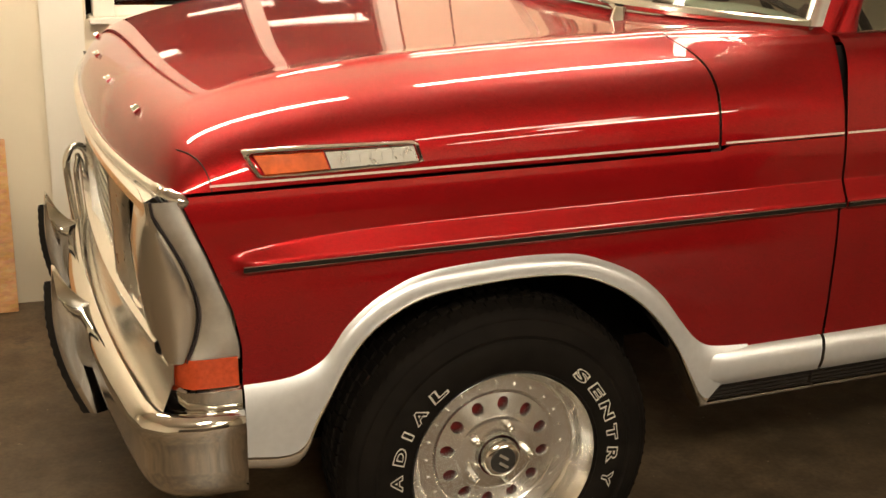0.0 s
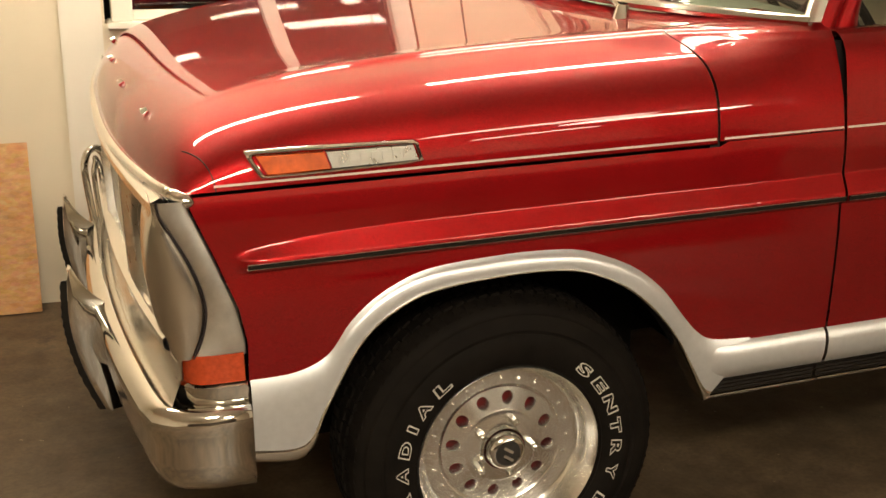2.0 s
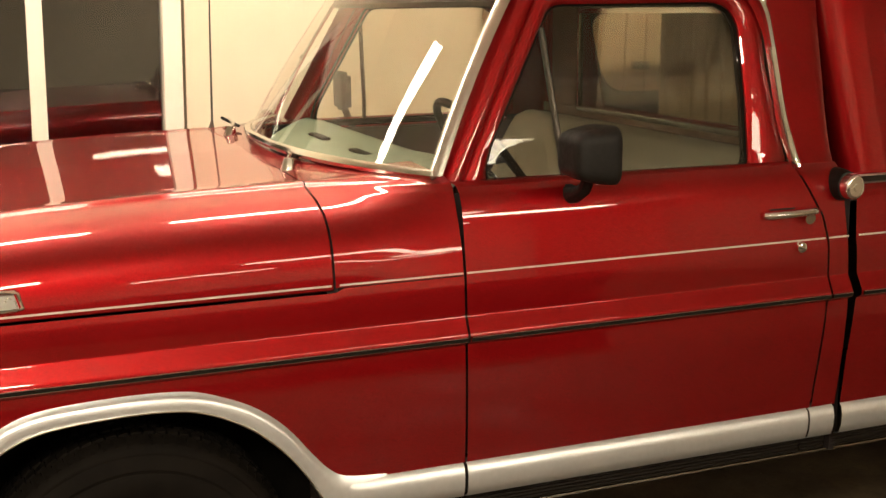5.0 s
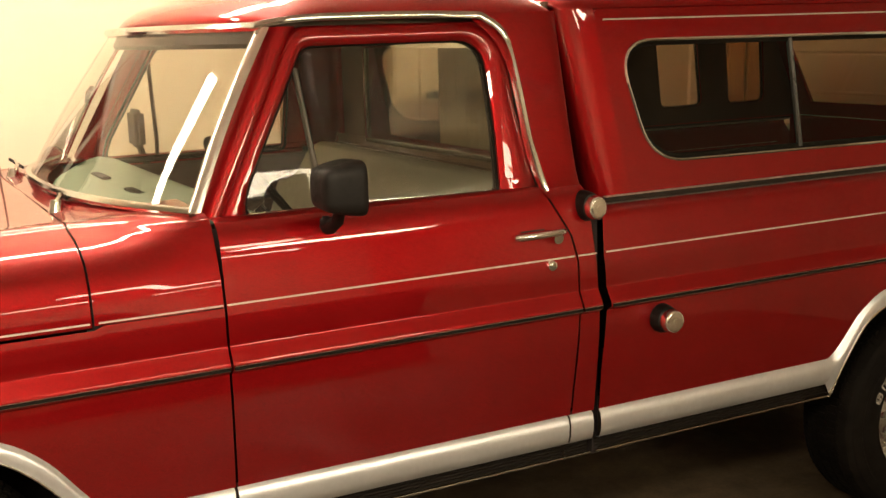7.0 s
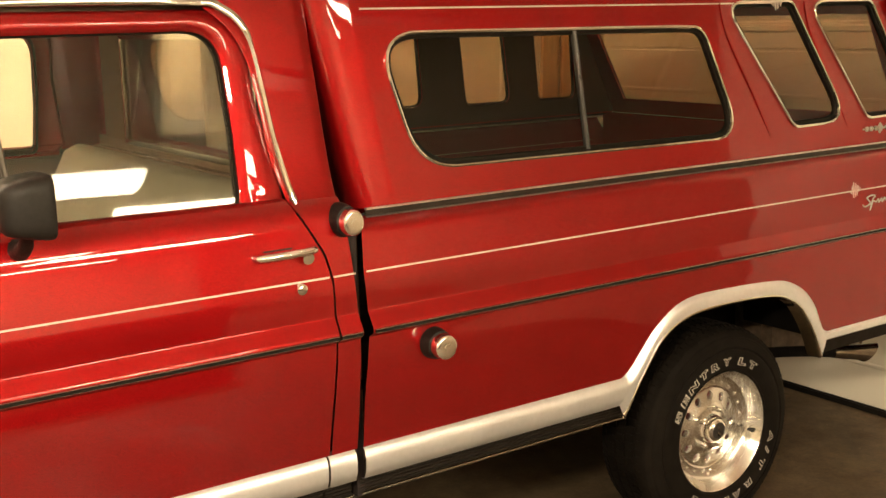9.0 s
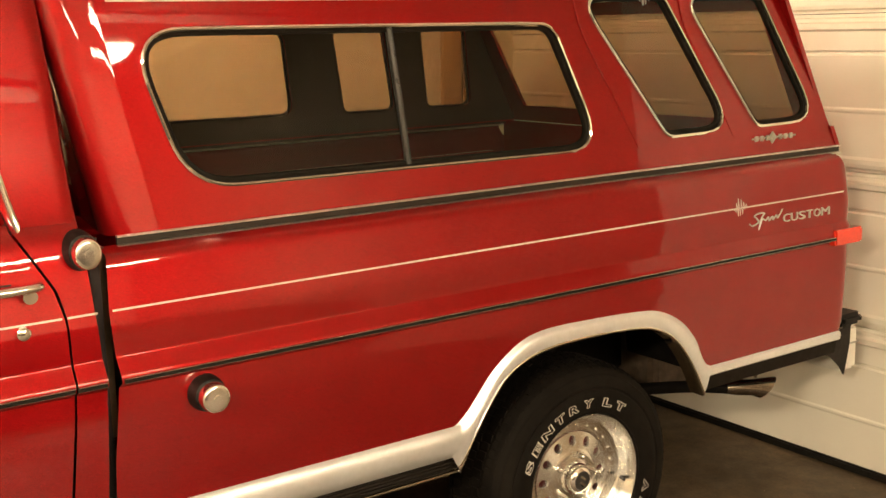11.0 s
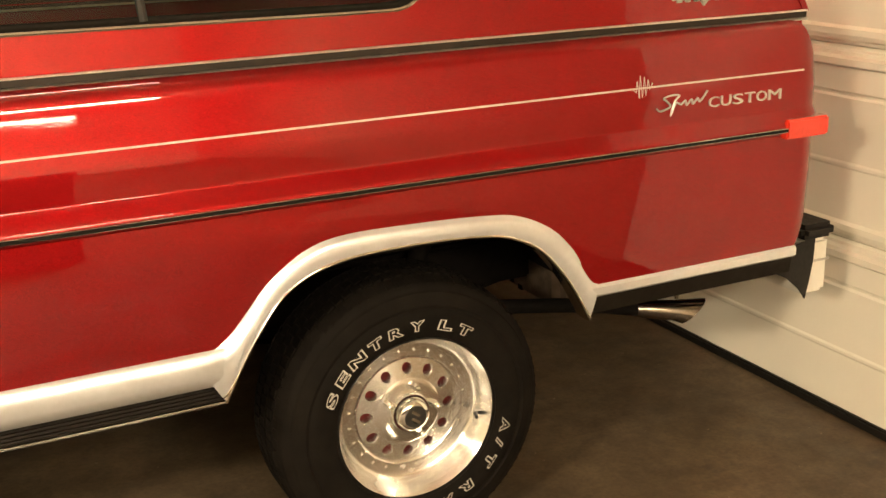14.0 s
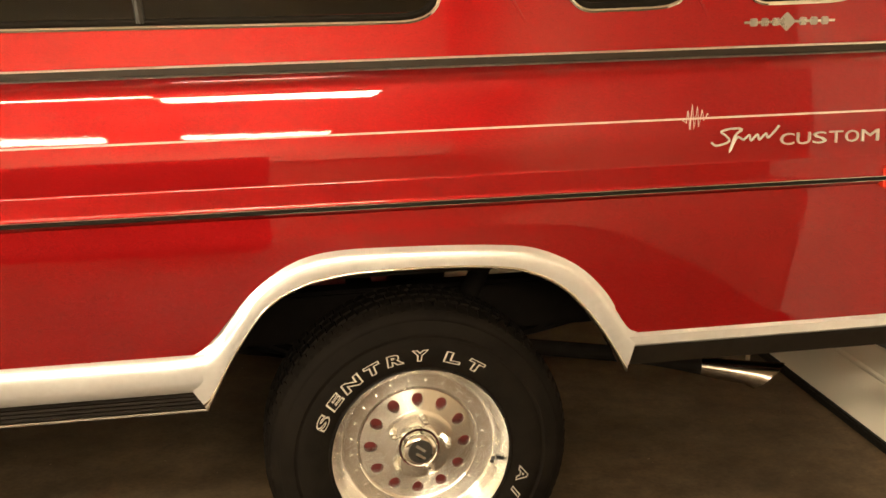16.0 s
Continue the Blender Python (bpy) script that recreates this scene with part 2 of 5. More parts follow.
def box(x0, x1, y0, y1, z0, z1, bevel=0.0, bm=None, m=None):
    own = bmesh.new()
    bmesh.ops.create_cube(own, size=1.0)
    for v in own.verts:
        v.co = Vector(((x0 + x1) / 2 + v.co.x * (x1 - x0), (y0 + y1) / 2 + v.co.y * (y1 - y0), (z0 + z1) / 2 + v.co.z * (z1 - z0)))
    if bevel:
        bmesh.ops.bevel(own, geom=own.edges[:], offset=bevel, segments=2, affect="EDGES")
    if m:
        bmesh.ops.transform(own, matrix=m, verts=own.verts)
    return merge(own, bm)


def merge(own, bm):
    if bm is None:
        return own
    me = bpy.data.meshes.new("scratch")
    own.to_mesh(me)
    own.free()
    bm.from_mesh(me)
    bpy.data.meshes.remove(me)
    return bm


def tube(points, r, sides=10, closed=False, bm=None):
    """A round bar along points."""
    pts = [Vector(p) for p in points]
    rows, n, last = [], len(pts), None
    up = Vector((0, 0, 1))
    for i, p in enumerate(pts):
        a = pts[(i - 1) % n] if (closed or i) else p
        b = pts[(i + 1) % n] if (closed or i < n - 1) else p
        d = (b - a).normalized()
        s = d.cross(up)
        if s.length < 0.05:
            s = last if last else d.cross(Vector((1, 0, 0)))
        s.normalize()
        if last and s.dot(last) < 0:
            s = -s
        last = s
        w = s.cross(d).normalized()
        rad = r[i] if isinstance(r, (list, tuple)) else r
        rows.append([p + rad * (math.cos(q) * s + math.sin(q) * w) for q in np.linspace(0, 2 * math.pi, sides, endpoint=False)])
    own = grid(rows, closed=True, loop=closed)
    if not closed:
        own.verts.ensure_lookup_table()
        own.faces.new([own.verts[j] for j in range(sides)])
        own.faces.new([own.verts[(n - 1) * sides + j] for j in range(sides)])
    return merge(own, bm)


def ribbon(points, across, bm=None):
    """A bar whose section is the list across of (out, up) steps, swept along points with given outward (y) and up (z)."""
    rows = [[Vector(p) + Vector((0, -o, u)) for o, u in across] for p in points]
    own = grid(rows, closed=True)
    own.verts.ensure_lookup_table()
    k, n = len(across), len(points)
    own.faces.new([own.verts[j] for j in range(k)])
    own.faces.new([own.verts[(n - 1) * k + j] for j in range(k)])
    return merge(own, bm)


def lathe(profile, steps, centre, bm=None):
    """Spins (radius, y) round the axle direction y through centre."""
    rows = []
    for q in np.linspace(0, 2 * math.pi, steps, endpoint=False):
        rows.append([Vector((centre[0] + r * math.sin(q), centre[1] + y, centre[2] + r * math.cos(q))) for r, y in profile])
    return merge(grid(rows, loop=True), bm)


def smooth_path(points, steps=6):
    """Catmull-Rom through points."""
    pts = [np.array(p, float) for p in points]
    out = []
    for i in range(len(pts) - 1):
        p0, p1, p2, p3 = pts[max(i - 1, 0)], pts[i], pts[i + 1], pts[min(i + 2, len(pts) - 1)]
        for k in range(steps):
            t = k / steps
            out.append(tuple(0.5 * (2 * p1 + (p2 - p0) * t + (2 * p0 - 5 * p1 + 4 * p2 - p3) * t * t + (3 * p1 - p0 - 3 * p2 + p3) * t ** 3)))
    out.append(tuple(pts[-1]))
    return out


def curve(keys):
    xs, ys = zip(*keys)
    return lambda v: float(np.interp(v, xs, ys))


def spline(keys):
    """Smooth curve through the keys that never overshoots them."""
    xs, ys = (np.array(v, float) for v in zip(*keys))
    h = np.diff(xs)
    d = np.diff(ys) / h
    m = np.concatenate(([d[0]], [0.0 if a * b <= 0 else 3 * (p + q) / ((2 * q + p) / a + (q + 2 * p) / b) for a, b, p, q in zip(d[:-1], d[1:], h[:-1], h[1:])], [d[-1]]))

    def at(v):
        v = min(max(v, xs[0]), xs[-1])
        i = min(int(np.searchsorted(xs, v, "right")) - 1, len(h) - 1)
        t = (v - xs[i]) / h[i]
        return float(ys[i] * (1 + 2 * t) * (1 - t) ** 2 + h[i] * m[i] * t * (1 - t) ** 2 + ys[i + 1] * t * t * (3 - 2 * t) + h[i] * m[i + 1] * t * t * (t - 1))
    return at


def rounded(corners, radii, steps=6):
    """A closed 2D outline with rounded corners."""
    out = []
    n = len(corners)
    for i in range(n):
        a, p, b = (np.array(corners[(i + k) % n], float) for k in (-1, 0, 1))
        r = radii[i] if isinstance(radii, (list, tuple)) else radii
        u, v = (a - p) / np.linalg.norm(a - p), (b - p) / np.linalg.norm(b - p)
        cut = min(r / max(0.2, math.tan(math.acos(np.clip(u @ v, -1, 1)) / 2)), 0.48 * np.linalg.norm(a - p), 0.48 * np.linalg.norm(b - p))
        s, e = p + u * cut, p + v * cut
        for k in range(steps + 1):
            t = k / steps
            out.append(tuple((1 - t) ** 2 * s + 2 * t * (1 - t) * p + t * t * e))
    return out


# ---- the garage ----
WALL_Y, DOOR_X, DOOR_Y, CEIL_Z, LAMP_Z = 2.38, 4.90, -1.25, 2.80, 2.55


def garage():
    floor = part("floor", box(-4.2, 5.1, -8.6, 2.6, -0.12, 0.0), CONCRETE, smooth=0)
    tagged(floor, "bare grey-brown concrete garage floor with oil spots", "floor", kind="structure")
    ceiling = part("ceiling", box(-4.2, 5.1, -8.6, 2.6, CEIL_Z, CEIL_Z + 0.1), CEIL, smooth=0)
    tagged(ceiling, "plain painted garage ceiling", "ceiling", kind="structure")
    wall = part("wall_north", box(-4.2, -0.70, WALL_Y, WALL_Y + 0.14, 0, CEIL_Z), WALL, smooth=0)
    box(0.46, DOOR_X + 0.2, WALL_Y, WALL_Y + 0.14, 0, CEIL_Z, bm=(b := bmesh.new()))
    box(-0.70, 0.46, WALL_Y, WALL_Y + 0.14, 0, 1.06, bm=b)
    box(-0.70, 0.46, WALL_Y, WALL_Y + 0.14, 2.10, CEIL_Z, bm=b)
    part("wall_panel", b, WALL, wall, smooth=0)
    part("wall_batten", box(-0.86, -0.71, WALL_Y - 0.018, WALL_Y - 0.001, 0, CEIL_Z, 0.003), TRIMWHITE, wall)
    tagged(wall, "cream painted garage wall with a dark night window", "wall", kind="structure")
    for name, ext in (("wall_west", (-4.34, -4.2, -8.6, 2.6)), ("wall_south", (-4.2, 5.1, -8.74, -8.6))):
        w = part(name, box(*ext, 0, CEIL_Z), WALL, smooth=0)
        tagged(w, "plain cream painted garage wall", "wall", kind="structure")
    # window with two sashes, black night behind it
    win = new("window_1")
    tagged(win, "white-framed garage window, dark night outside", "window", kind="structure")
    x0, x1, z0, z1, y = -0.60, 0.37, 1.10, 2.05, WALL_Y
    bar = lambda n, e, bev=0.004: part(n, box(*e, bev), TRIMWHITE, win)
    bar("window_frame", (x0 - 0.075, x0, y - 0.022, y + 0.10, z0 - 0.03, z1 + 0.05))
    bar("window_frame", (x1, x1 + 0.075, y - 0.022, y + 0.10, z0 - 0.03, z1 + 0.05))
    bar("window_frame", (x0, x1, y - 0.020, y + 0.10, z1, z1 + 0.05))
    bar("window_sill", (x0 - 0.09, x1 + 0.09, y - 0.05, y + 0.12, z0 - 0.055, z0 - 0.031))
    bar("window_rail", (x0, x1, y + 0.02, y + 0.06, z0 - 0.03, z0 + 0.005))
    bar("mullion", (-0.145, -0.085, y - 0.012, y + 0.07, z0 + 0.006, z1))
    for a, b2 in ((x0, -0.145), (-0.085, x1)):
        part("pane", box(a, b2, y + 0.045, y + 0.050, z0 + 0.006, z1), NIGHTGLASS, win, smooth=0)
    night = part("backdrop", box(-1.6, 1.4, 3.0, 3.02, 0.3, 2.8), plain("night_dark", (0.006, 0.004, 0.003), 0.9), smooth=0)
    tagged(night, "black night outside the window", "backdrop", kind="structure")
    # sectional garage door behind the tail
    door = new("garage_door")
    tagged(door, "closed white sectional garage door with ribbed panels", "garage door", kind="structure")
    for k in range(4):
        z0, z1 = (0.034 if k == 0 else 0.60 * k - 0.012), 0.60 * k + 0.585
        low = [(0.0, z0)] if k == 0 else [(0.016, z0), (0.016, z0 + 0.010), (-0.004, z0 + 0.016), (-0.010, z0 + 0.030), (-0.010, z0 + 0.048), (0.0, z0 + 0.058)]
        mid = [(0.0, z1 - 0.375), (-0.004, z1 - 0.368), (-0.004, z1 - 0.360), (0.0, z1 - 0.353), (0.0, z1 - 0.158), (0.009, z1 - 0.152), (0.009, z1 - 0.144), (0.0, z1 - 0.138)]
        top = [(0.0, z1 - 0.066), (-0.014, z1 - 0.058), (-0.016, z1 - 0.038), (0.002, z1 - 0.030), (0.002, z1 - 0.018), (0.016, z1 - 0.012), (0.016, z1)]
        prof = low + mid + top
        rows = [[(DOOR_X + o, yy, zz) for o, zz in prof] + [(DOOR_X + 0.05, yy, prof[-1][1]), (DOOR_X + 0.05, yy, prof[0][1])] for yy in (DOOR_Y, WALL_Y - 0.001)]
        part("door_panel", grid(rows, closed=True), DOORWHITE, door, smooth=20)
    part("bottom_seal", box(DOOR_X - 0.014, DOOR_X + 0.05, DOOR_Y, WALL_Y - 0.002, 0.001, 0.033, 0.006), PLASTIC, door, "black rubber bottom seal")
    # unseen wall, kept dark brown so the body side reflects less light
    side = part("wall_east", box(DOOR_X, DOOR_X + 0.14, -8.6, DOOR_Y, 0, CEIL_Z), FAR_WALL, smooth=0)
    part("wall_panel", box(DOOR_X, DOOR_X + 0.14, DOOR_Y, WALL_Y, 2.40, CEIL_Z), WALL, side, smooth=0)
    tagged(side, "unseen garage wall beside the sectional door, coloured brown to dim reflections", "wall", kind="structure")
    # strand board leaning on the wall
    lean = Matrix.Translation((0, WALL_Y - 0.10, 0.004)) @ Matrix.Rotation(radians(-7.5), 4, "X")
    board = part("strand_board", box(-1.75, -1.01, -0.011, 0, 0, 0.64, 0.002, m=lean), OSB)
    tagged(board, "orange oriented-strand board leaning against the wall", "board")


    # tall cream cupboard, plywood sheet and planks along the far wall
    y = WALL_Y
    cup = new("storage_cupboard")
    tagged(cup, "tall cream wooden cupboard with a dark latch against the wall", "cupboard")
    part("body", box(2.27, 2.76, y - 0.16, y - 0.004, 0.0, 1.82, 0.004), TRIMWHITE, cup)
    for a, b in ((2.275, 2.395), (2.40, 2.50), (2.505, 2.755)):
        part("door", box(a, b, y - 0.176, y - 0.161, 0.05, 1.80, 0.004), TRIMWHITE, cup)
    part("latch", box(2.43, 2.52, y - 0.195, y - 0.177, 1.44, 1.475, 0.004), BLACK, cup)
    ply = part("plywood_sheet", box(1.76, 2.25, y - 0.035, y - 0.016, 0.002, 1.95, 0.002), wood("brown_plywood", (0.20, 0.13, 0.075), (0.27, 0.18, 0.11)))
    tagged(ply, "brown plywood sheet standing against the wall", "plywood sheet")
    for x0, x1, top, mat, lab in ((4.14, 4.22, 2.1, TRIMWHITE, "white painted plank standing against the wall"), (4.42, 4.53, 2.2, PINE, "orange pine plank standing against the wall"), (4.56, 4.66, 2.1, PINE, "orange pine plank standing against the wall")):
        pk = part("plank", box(x0, x1, y - 0.045, y - 0.020, 0.002, top, 0.003), mat)
        tagged(pk, lab, "plank", group="planks by the wall")
    # overhead door track with a slotted hanger
    track = new("door_track")
    tagged(track, "galvanised overhead garage door track on slotted hangers", "door track")
    prof = [(0.0, -0.025), (0.030, -0.025), (0.034, -0.018), (0.034, 0.018), (0.030, 0.025), (0.0, 0.025), (0.0, 0.022), (0.027, 0.022), (0.030, 0.016), (0.030, -0.016), (0.027, -0.022), (0.0, -0.022)]
    part("rail", grid([[(x, -1.19 - o, 2.0 + h) for o, h in prof] for x in (1.46, 4.74)], closed=True), PLATE, track, "galvanised rail", 20)
    for x in (1.50, 4.2):
        hang = part("hanger", box(x - 0.016, x + 0.016, -1.232, -1.228, 1.98, CEIL_Z - 0.001), BRUSHED, track, "slotted steel hanger", 0)
        for k in range(16):
            part("slot", box(x - 0.006, x + 0.006, -1.234, -1.2322, 2.05 + k * 0.031, 2.068 + k * 0.031), BLACK, hang)


def shop_light(x0, x1, y, wide, mat, label, yaw=0):
    """A hung fluorescent light: a bowed diffuser under a tray, on two rods."""
    z = LAMP_Z
    thing = new("shop_light")
    mid = pose((x0 + x1) / 2, y, 0)
    thing.matrix_world = mid @ Matrix.Rotation(radians(yaw), 4, "Z") @ mid.inverted()
    tagged(thing, label, "ceiling light", group="garage lights")
    deep = min(0.05, wide * 0.35)
    part("housing", box(x0, x1, y - wide * 0.44, y + wide * 0.44, z - 0.05 + deep * 0.21, z - 0.001 + deep * 0.3, 0.004), TIN, thing)
    rows = []
    for x in (x0 + 0.02, x1 - 0.02):
        rows.append([(x, y + wide * 0.46 * math.cos(a), z - 0.05 - deep * math.sin(a)) for a in np.linspace(radians(-12), radians(192), 16)])
    bm = grid(rows, closed=True)
    bm.verts.ensure_lookup_table()
    bm.faces.new([bm.verts[i] for i in range(16)])
    bm.faces.new([bm.verts[16 + i] for i in range(16)])
    part("diffuser", bm, mat, thing)
    for x in (x0 + 0.2, x1 - 0.2):
        part("rod", tube([(x, y, z - 0.002), (x, y, CEIL_Z - 0.001)], 0.004, 6), TIN, thing)


garage()
shop_light(-1.45, -0.25, -2.70, 0.44, TROFFERS[0], "wide lit fluorescent ceiling light")
shop_light(0.92, 2.40, -3.90, 0.50, TROFFERS[1], "wide lit fluorescent ceiling light")
shop_light(2.36, 3.78, -4.95, 0.85, TROFFERS[2], "wide lit fluorescent ceiling light")
shop_light(0.50, 1.75, -7.20, 0.26, TROFFERS[1], "wide lit fluorescent ceiling light")
shop_light(2.35, 3.60, -7.20, 0.26, TROFFERS[1], "wide lit fluorescent ceiling light")
shop_light(-1.55, -0.05, 1.38, 0.12, TUBE, "lit fluorescent strip light", -19)
for x in (0.20, 2.0):
    shop_light(x, x + 1.22, 1.22, 0.12, TUBE, "lit fluorescent strip light")
shop_light(3.30, 3.92, 1.22, 0.12, OLD_TUBE, "short weak fluorescent strip light")


def tool_cabinet(x0, x1):
    """A long unseen cabinet shape, added across the bay to darken the paint's reflections."""
    thing = new("tool_cabinet")
    tagged(thing, "unseen low dark cabinet shape across the bay, added to darken the paint's reflections", "cabinet", group="tool cabinets")
    y0, y1 = -4.05, -3.45
    part("body", box(x0, x1, y0, y1, 0.06, 0.96, 0.008), CABINET, thing)
    part("plinth", box(x0 + 0.02, x1 - 0.02, y0 + 0.02, y1 - 0.03, 0.0, 0.059), BLACK, thing)
    for k in range(2):
        a = x0 + 0.02 + k * (x1 - x0 - 0.02) / 2
        b = a + (x1 - x0) / 2 - 0.03
        d = part("door", box(a, b, y1 + 0.001, y1 + 0.018, 0.09, 0.93, 0.004), CABINET, thing)
        part("handle", tube([(b - 0.06, y1 + 0.02, 0.45), (b - 0.06, y1 + 0.05, 0.47), (b - 0.06, y1 + 0.05, 0.59), (b - 0.06, y1 + 0.02, 0.61)], 0.006, 8), TRIM, d)


for k in range(3):
    tool_cabinet(-3.25 + 2.11 * k, -1.16 + 2.11 * k)

# ---- the truck ----
truck = new("pickup_truck")
truck.matrix_world = RAKE
tagged(truck, "dark red lacquered vintage pickup with silver lower trim", "pickup truck")

# Outward profile of the lower panel and of the two upper panels, without the spear.
LOWER = [(0.40, 0.043), (0.53, 0.0290), (0.62, 0.0225), (0.74, 0.0170), (0.81, 0.0158), (0.85, 0.0175), (0.93, 0.0185), (0.97, 0.0185), (1.0, 0.0191)]
BED = spline(LOWER + [(1.02, 0.0214), (1.035, 0.0236), (1.05, 0.0262), (1.07, 0.0297), (1.10, 0.0350), (1.13, 0.0404), (1.146, 0.0440), (1.155, 0.0485), (1.161, 0.0560), (1.166, 0.068), (1.169, 0.085), (1.172, 0.11), (1.27, 0.16)])
CAB = spline(LOWER + [(1.04, 0.0238), (1.07, 0.0278), (1.10, 0.0322), (1.13, 0.0371), (1.16, 0.0423), (1.18, 0.0466), (1.20, 0.053), (1.22, 0.064), (1.24, 0.087), (1.27, 0.114)])
SPEAR_LOW, SPEAR_OUT = 0.8955, 0.0205
spear_top = spline([(-0.60, 0.906), (-0.545, 0.912), (-0.50, 0.919), (-0.44, 0.926), (-0.34, 0.932), (-0.22, 0.9355), (0.2, 0.9365), (5.0, 0.9365)])


def spear(x, z):
    """The crease along the side: a facet that slopes out and down to a sharp edge, undercut below."""
    top = spear_top(min(max(x, -0.60), 5.0))
    a = min(1, max(0, (x + 0.572) / 0.045))
    a = a * a * (3 - 2 * a) * SPEAR_OUT
    if z >= top or z <= 0.868:
        return 0.0
    if z >= SPEAR_LOW:
        return a * (top - z) / (top - SPEAR_LOW)
    return a * min(1.0, (z - 0.868) / 0.012)


def body_y(x, z):
    return (CAB(z) if 0.454 < x < 1.885 else BED(z)) - spear(x, z)


def side_sheet(x0, x1, low, top, us, extra=(), inset=None):
    """Body side between the seams x0(z) and x1(z), above low(x) and below top(x)."""
    rows = []
    for u in us:
        xm = x0(0.8) + (x1(0.8) - x0(0.8)) * u
        a, b = low(xm), top(xm)
        tip = spear_top(min(max(xm, -0.60), 5.0))
        keys = [*np.linspace(a, 0.862, 18), 0.8665, 0.8695, 0.874, 0.8785, 0.8815, 0.887, 0.8935, 0.8972, *np.linspace(0.901, tip - 0.004, 5), tip - 0.0012, tip + 0.0014, tip + 0.006, *np.linspace(tip + 0.013, b, 22)]
        row = []
        for z in keys:
            x = x0(z) + (x1(z) - x0(z)) * u
            y = body_y(x, z) + (inset(x, z) if inset else 0)
            row.append((x, y, z))
        rows.append(row)
    return grid(rows)


ARCH_F_OUT = smooth_path([(-0.56, 0.642), (-0.47, 0.645), (-0.405, 0.673), (-0.355, 0.738), (-0.29, 0.79), (-0.20, 0.825), (-0.06, 0.836), (0.06, 0.835), (0.15, 0.822), (0.25, 0.780), (0.325, 0.72), (0.385, 0.645), (0.425, 0.60), (0.468, 0.576), (0.56, 0.567)], 5)
ARCH_F_IN = smooth_path([(-0.56, 0.462), (-0.458, 0.455), (-0.415, 0.55), (-0.345, 0.683), (-0.275, 0.748), (-0.19, 0.785), (-0.06, 0.798), (0.06, 0.798), (0.145, 0.783), (0.235, 0.738), (0.31, 0.672), (0.372, 0.59), (0.42, 0.50), (0.45, 0.44), (0.455, 0.426)], 5)
ARCH_R_OUT = smooth_path([(2.76, 0.562), (2.84, 0.562), (2.882, 0.588), (2.922, 0.640), (2.972, 0.706), (3.048, 0.759), (3.150, 0.782), (3.33, 0.781), (3.50, 0.773), (3.60, 0.758), (3.695, 0.711), (3.762, 0.645), (3.800, 0.582), (3.825, 0.548), (3.845, 0.538)], 5)
ARCH_R_IN = smooth_path([(2.845, 0.426), (2.853, 0.45), (2.892, 0.53), (2.942, 0.608), (2.990, 0.664), (3.058, 0.704), (3.165, 0.728), (3.335, 0.733), (3.49, 0.725), (3.58, 0.706), (3.66, 0.662), (3.725, 0.592), (3.768, 0.532), (3.804, 0.472), (3.820, 0.442)], 5)


def arch_low(out, flat):
    return lambda x: float(np.interp(x, [p[0] for p in out], [p[1] for p in out])) if out[0][0] <= x <= out[-1][0] else flat(x)


def arch_band(outer, inner, name):
    """The bright band round a wheel opening, with a rolled lip."""
    rows, lip = [], []
    for (xo, zo), (xi, zi) in zip(outer, inner):
        row = []
        far = math.hypot(xo - xi, zo - zi)
        tx, tz = ((xo - xi) / far * 0.034, (zo - zi) / far * 0.034) if zo > 0.60 else (0.0, 0.034)
        row.append((xo + tx, body_y(xo, zo) + 0.006, zo + tz))
        for s, out in ((0, 0.001), (0.06, 0.007), (0.3, 0.011), (0.65, 0.012), (0.84, 0.0105)):
            x, z = xo + (xi - xo) * s, zo + (zi - zo) * s
            row.append((x, body_y(x, z) - out, z))
        rows.append(row)
        edge = []
        for s, out in ((0.84, 0.0105), (0.88, 0.0135), (0.94, 0.0135), (0.985, 0.010), (1.0, 0.003), (1.0, -0.012), (0.99, -0.05)):
            x, z = xo + (xi - xo) * s, zo + (zi - zo) * s
            edge.append((x, body_y(x, z) - out, z))
        lip.append(edge)
    band = both(name, grid(rows), SILVER, truck, "satin silver wheel arch band with a bright rolled lip", 60)
    for b, ob in zip((grid(lip), mirrored(grid(lip))), band):
        part("arch_lip", b, CHROME, ob, "chrome rolled lip", 60)
    return band


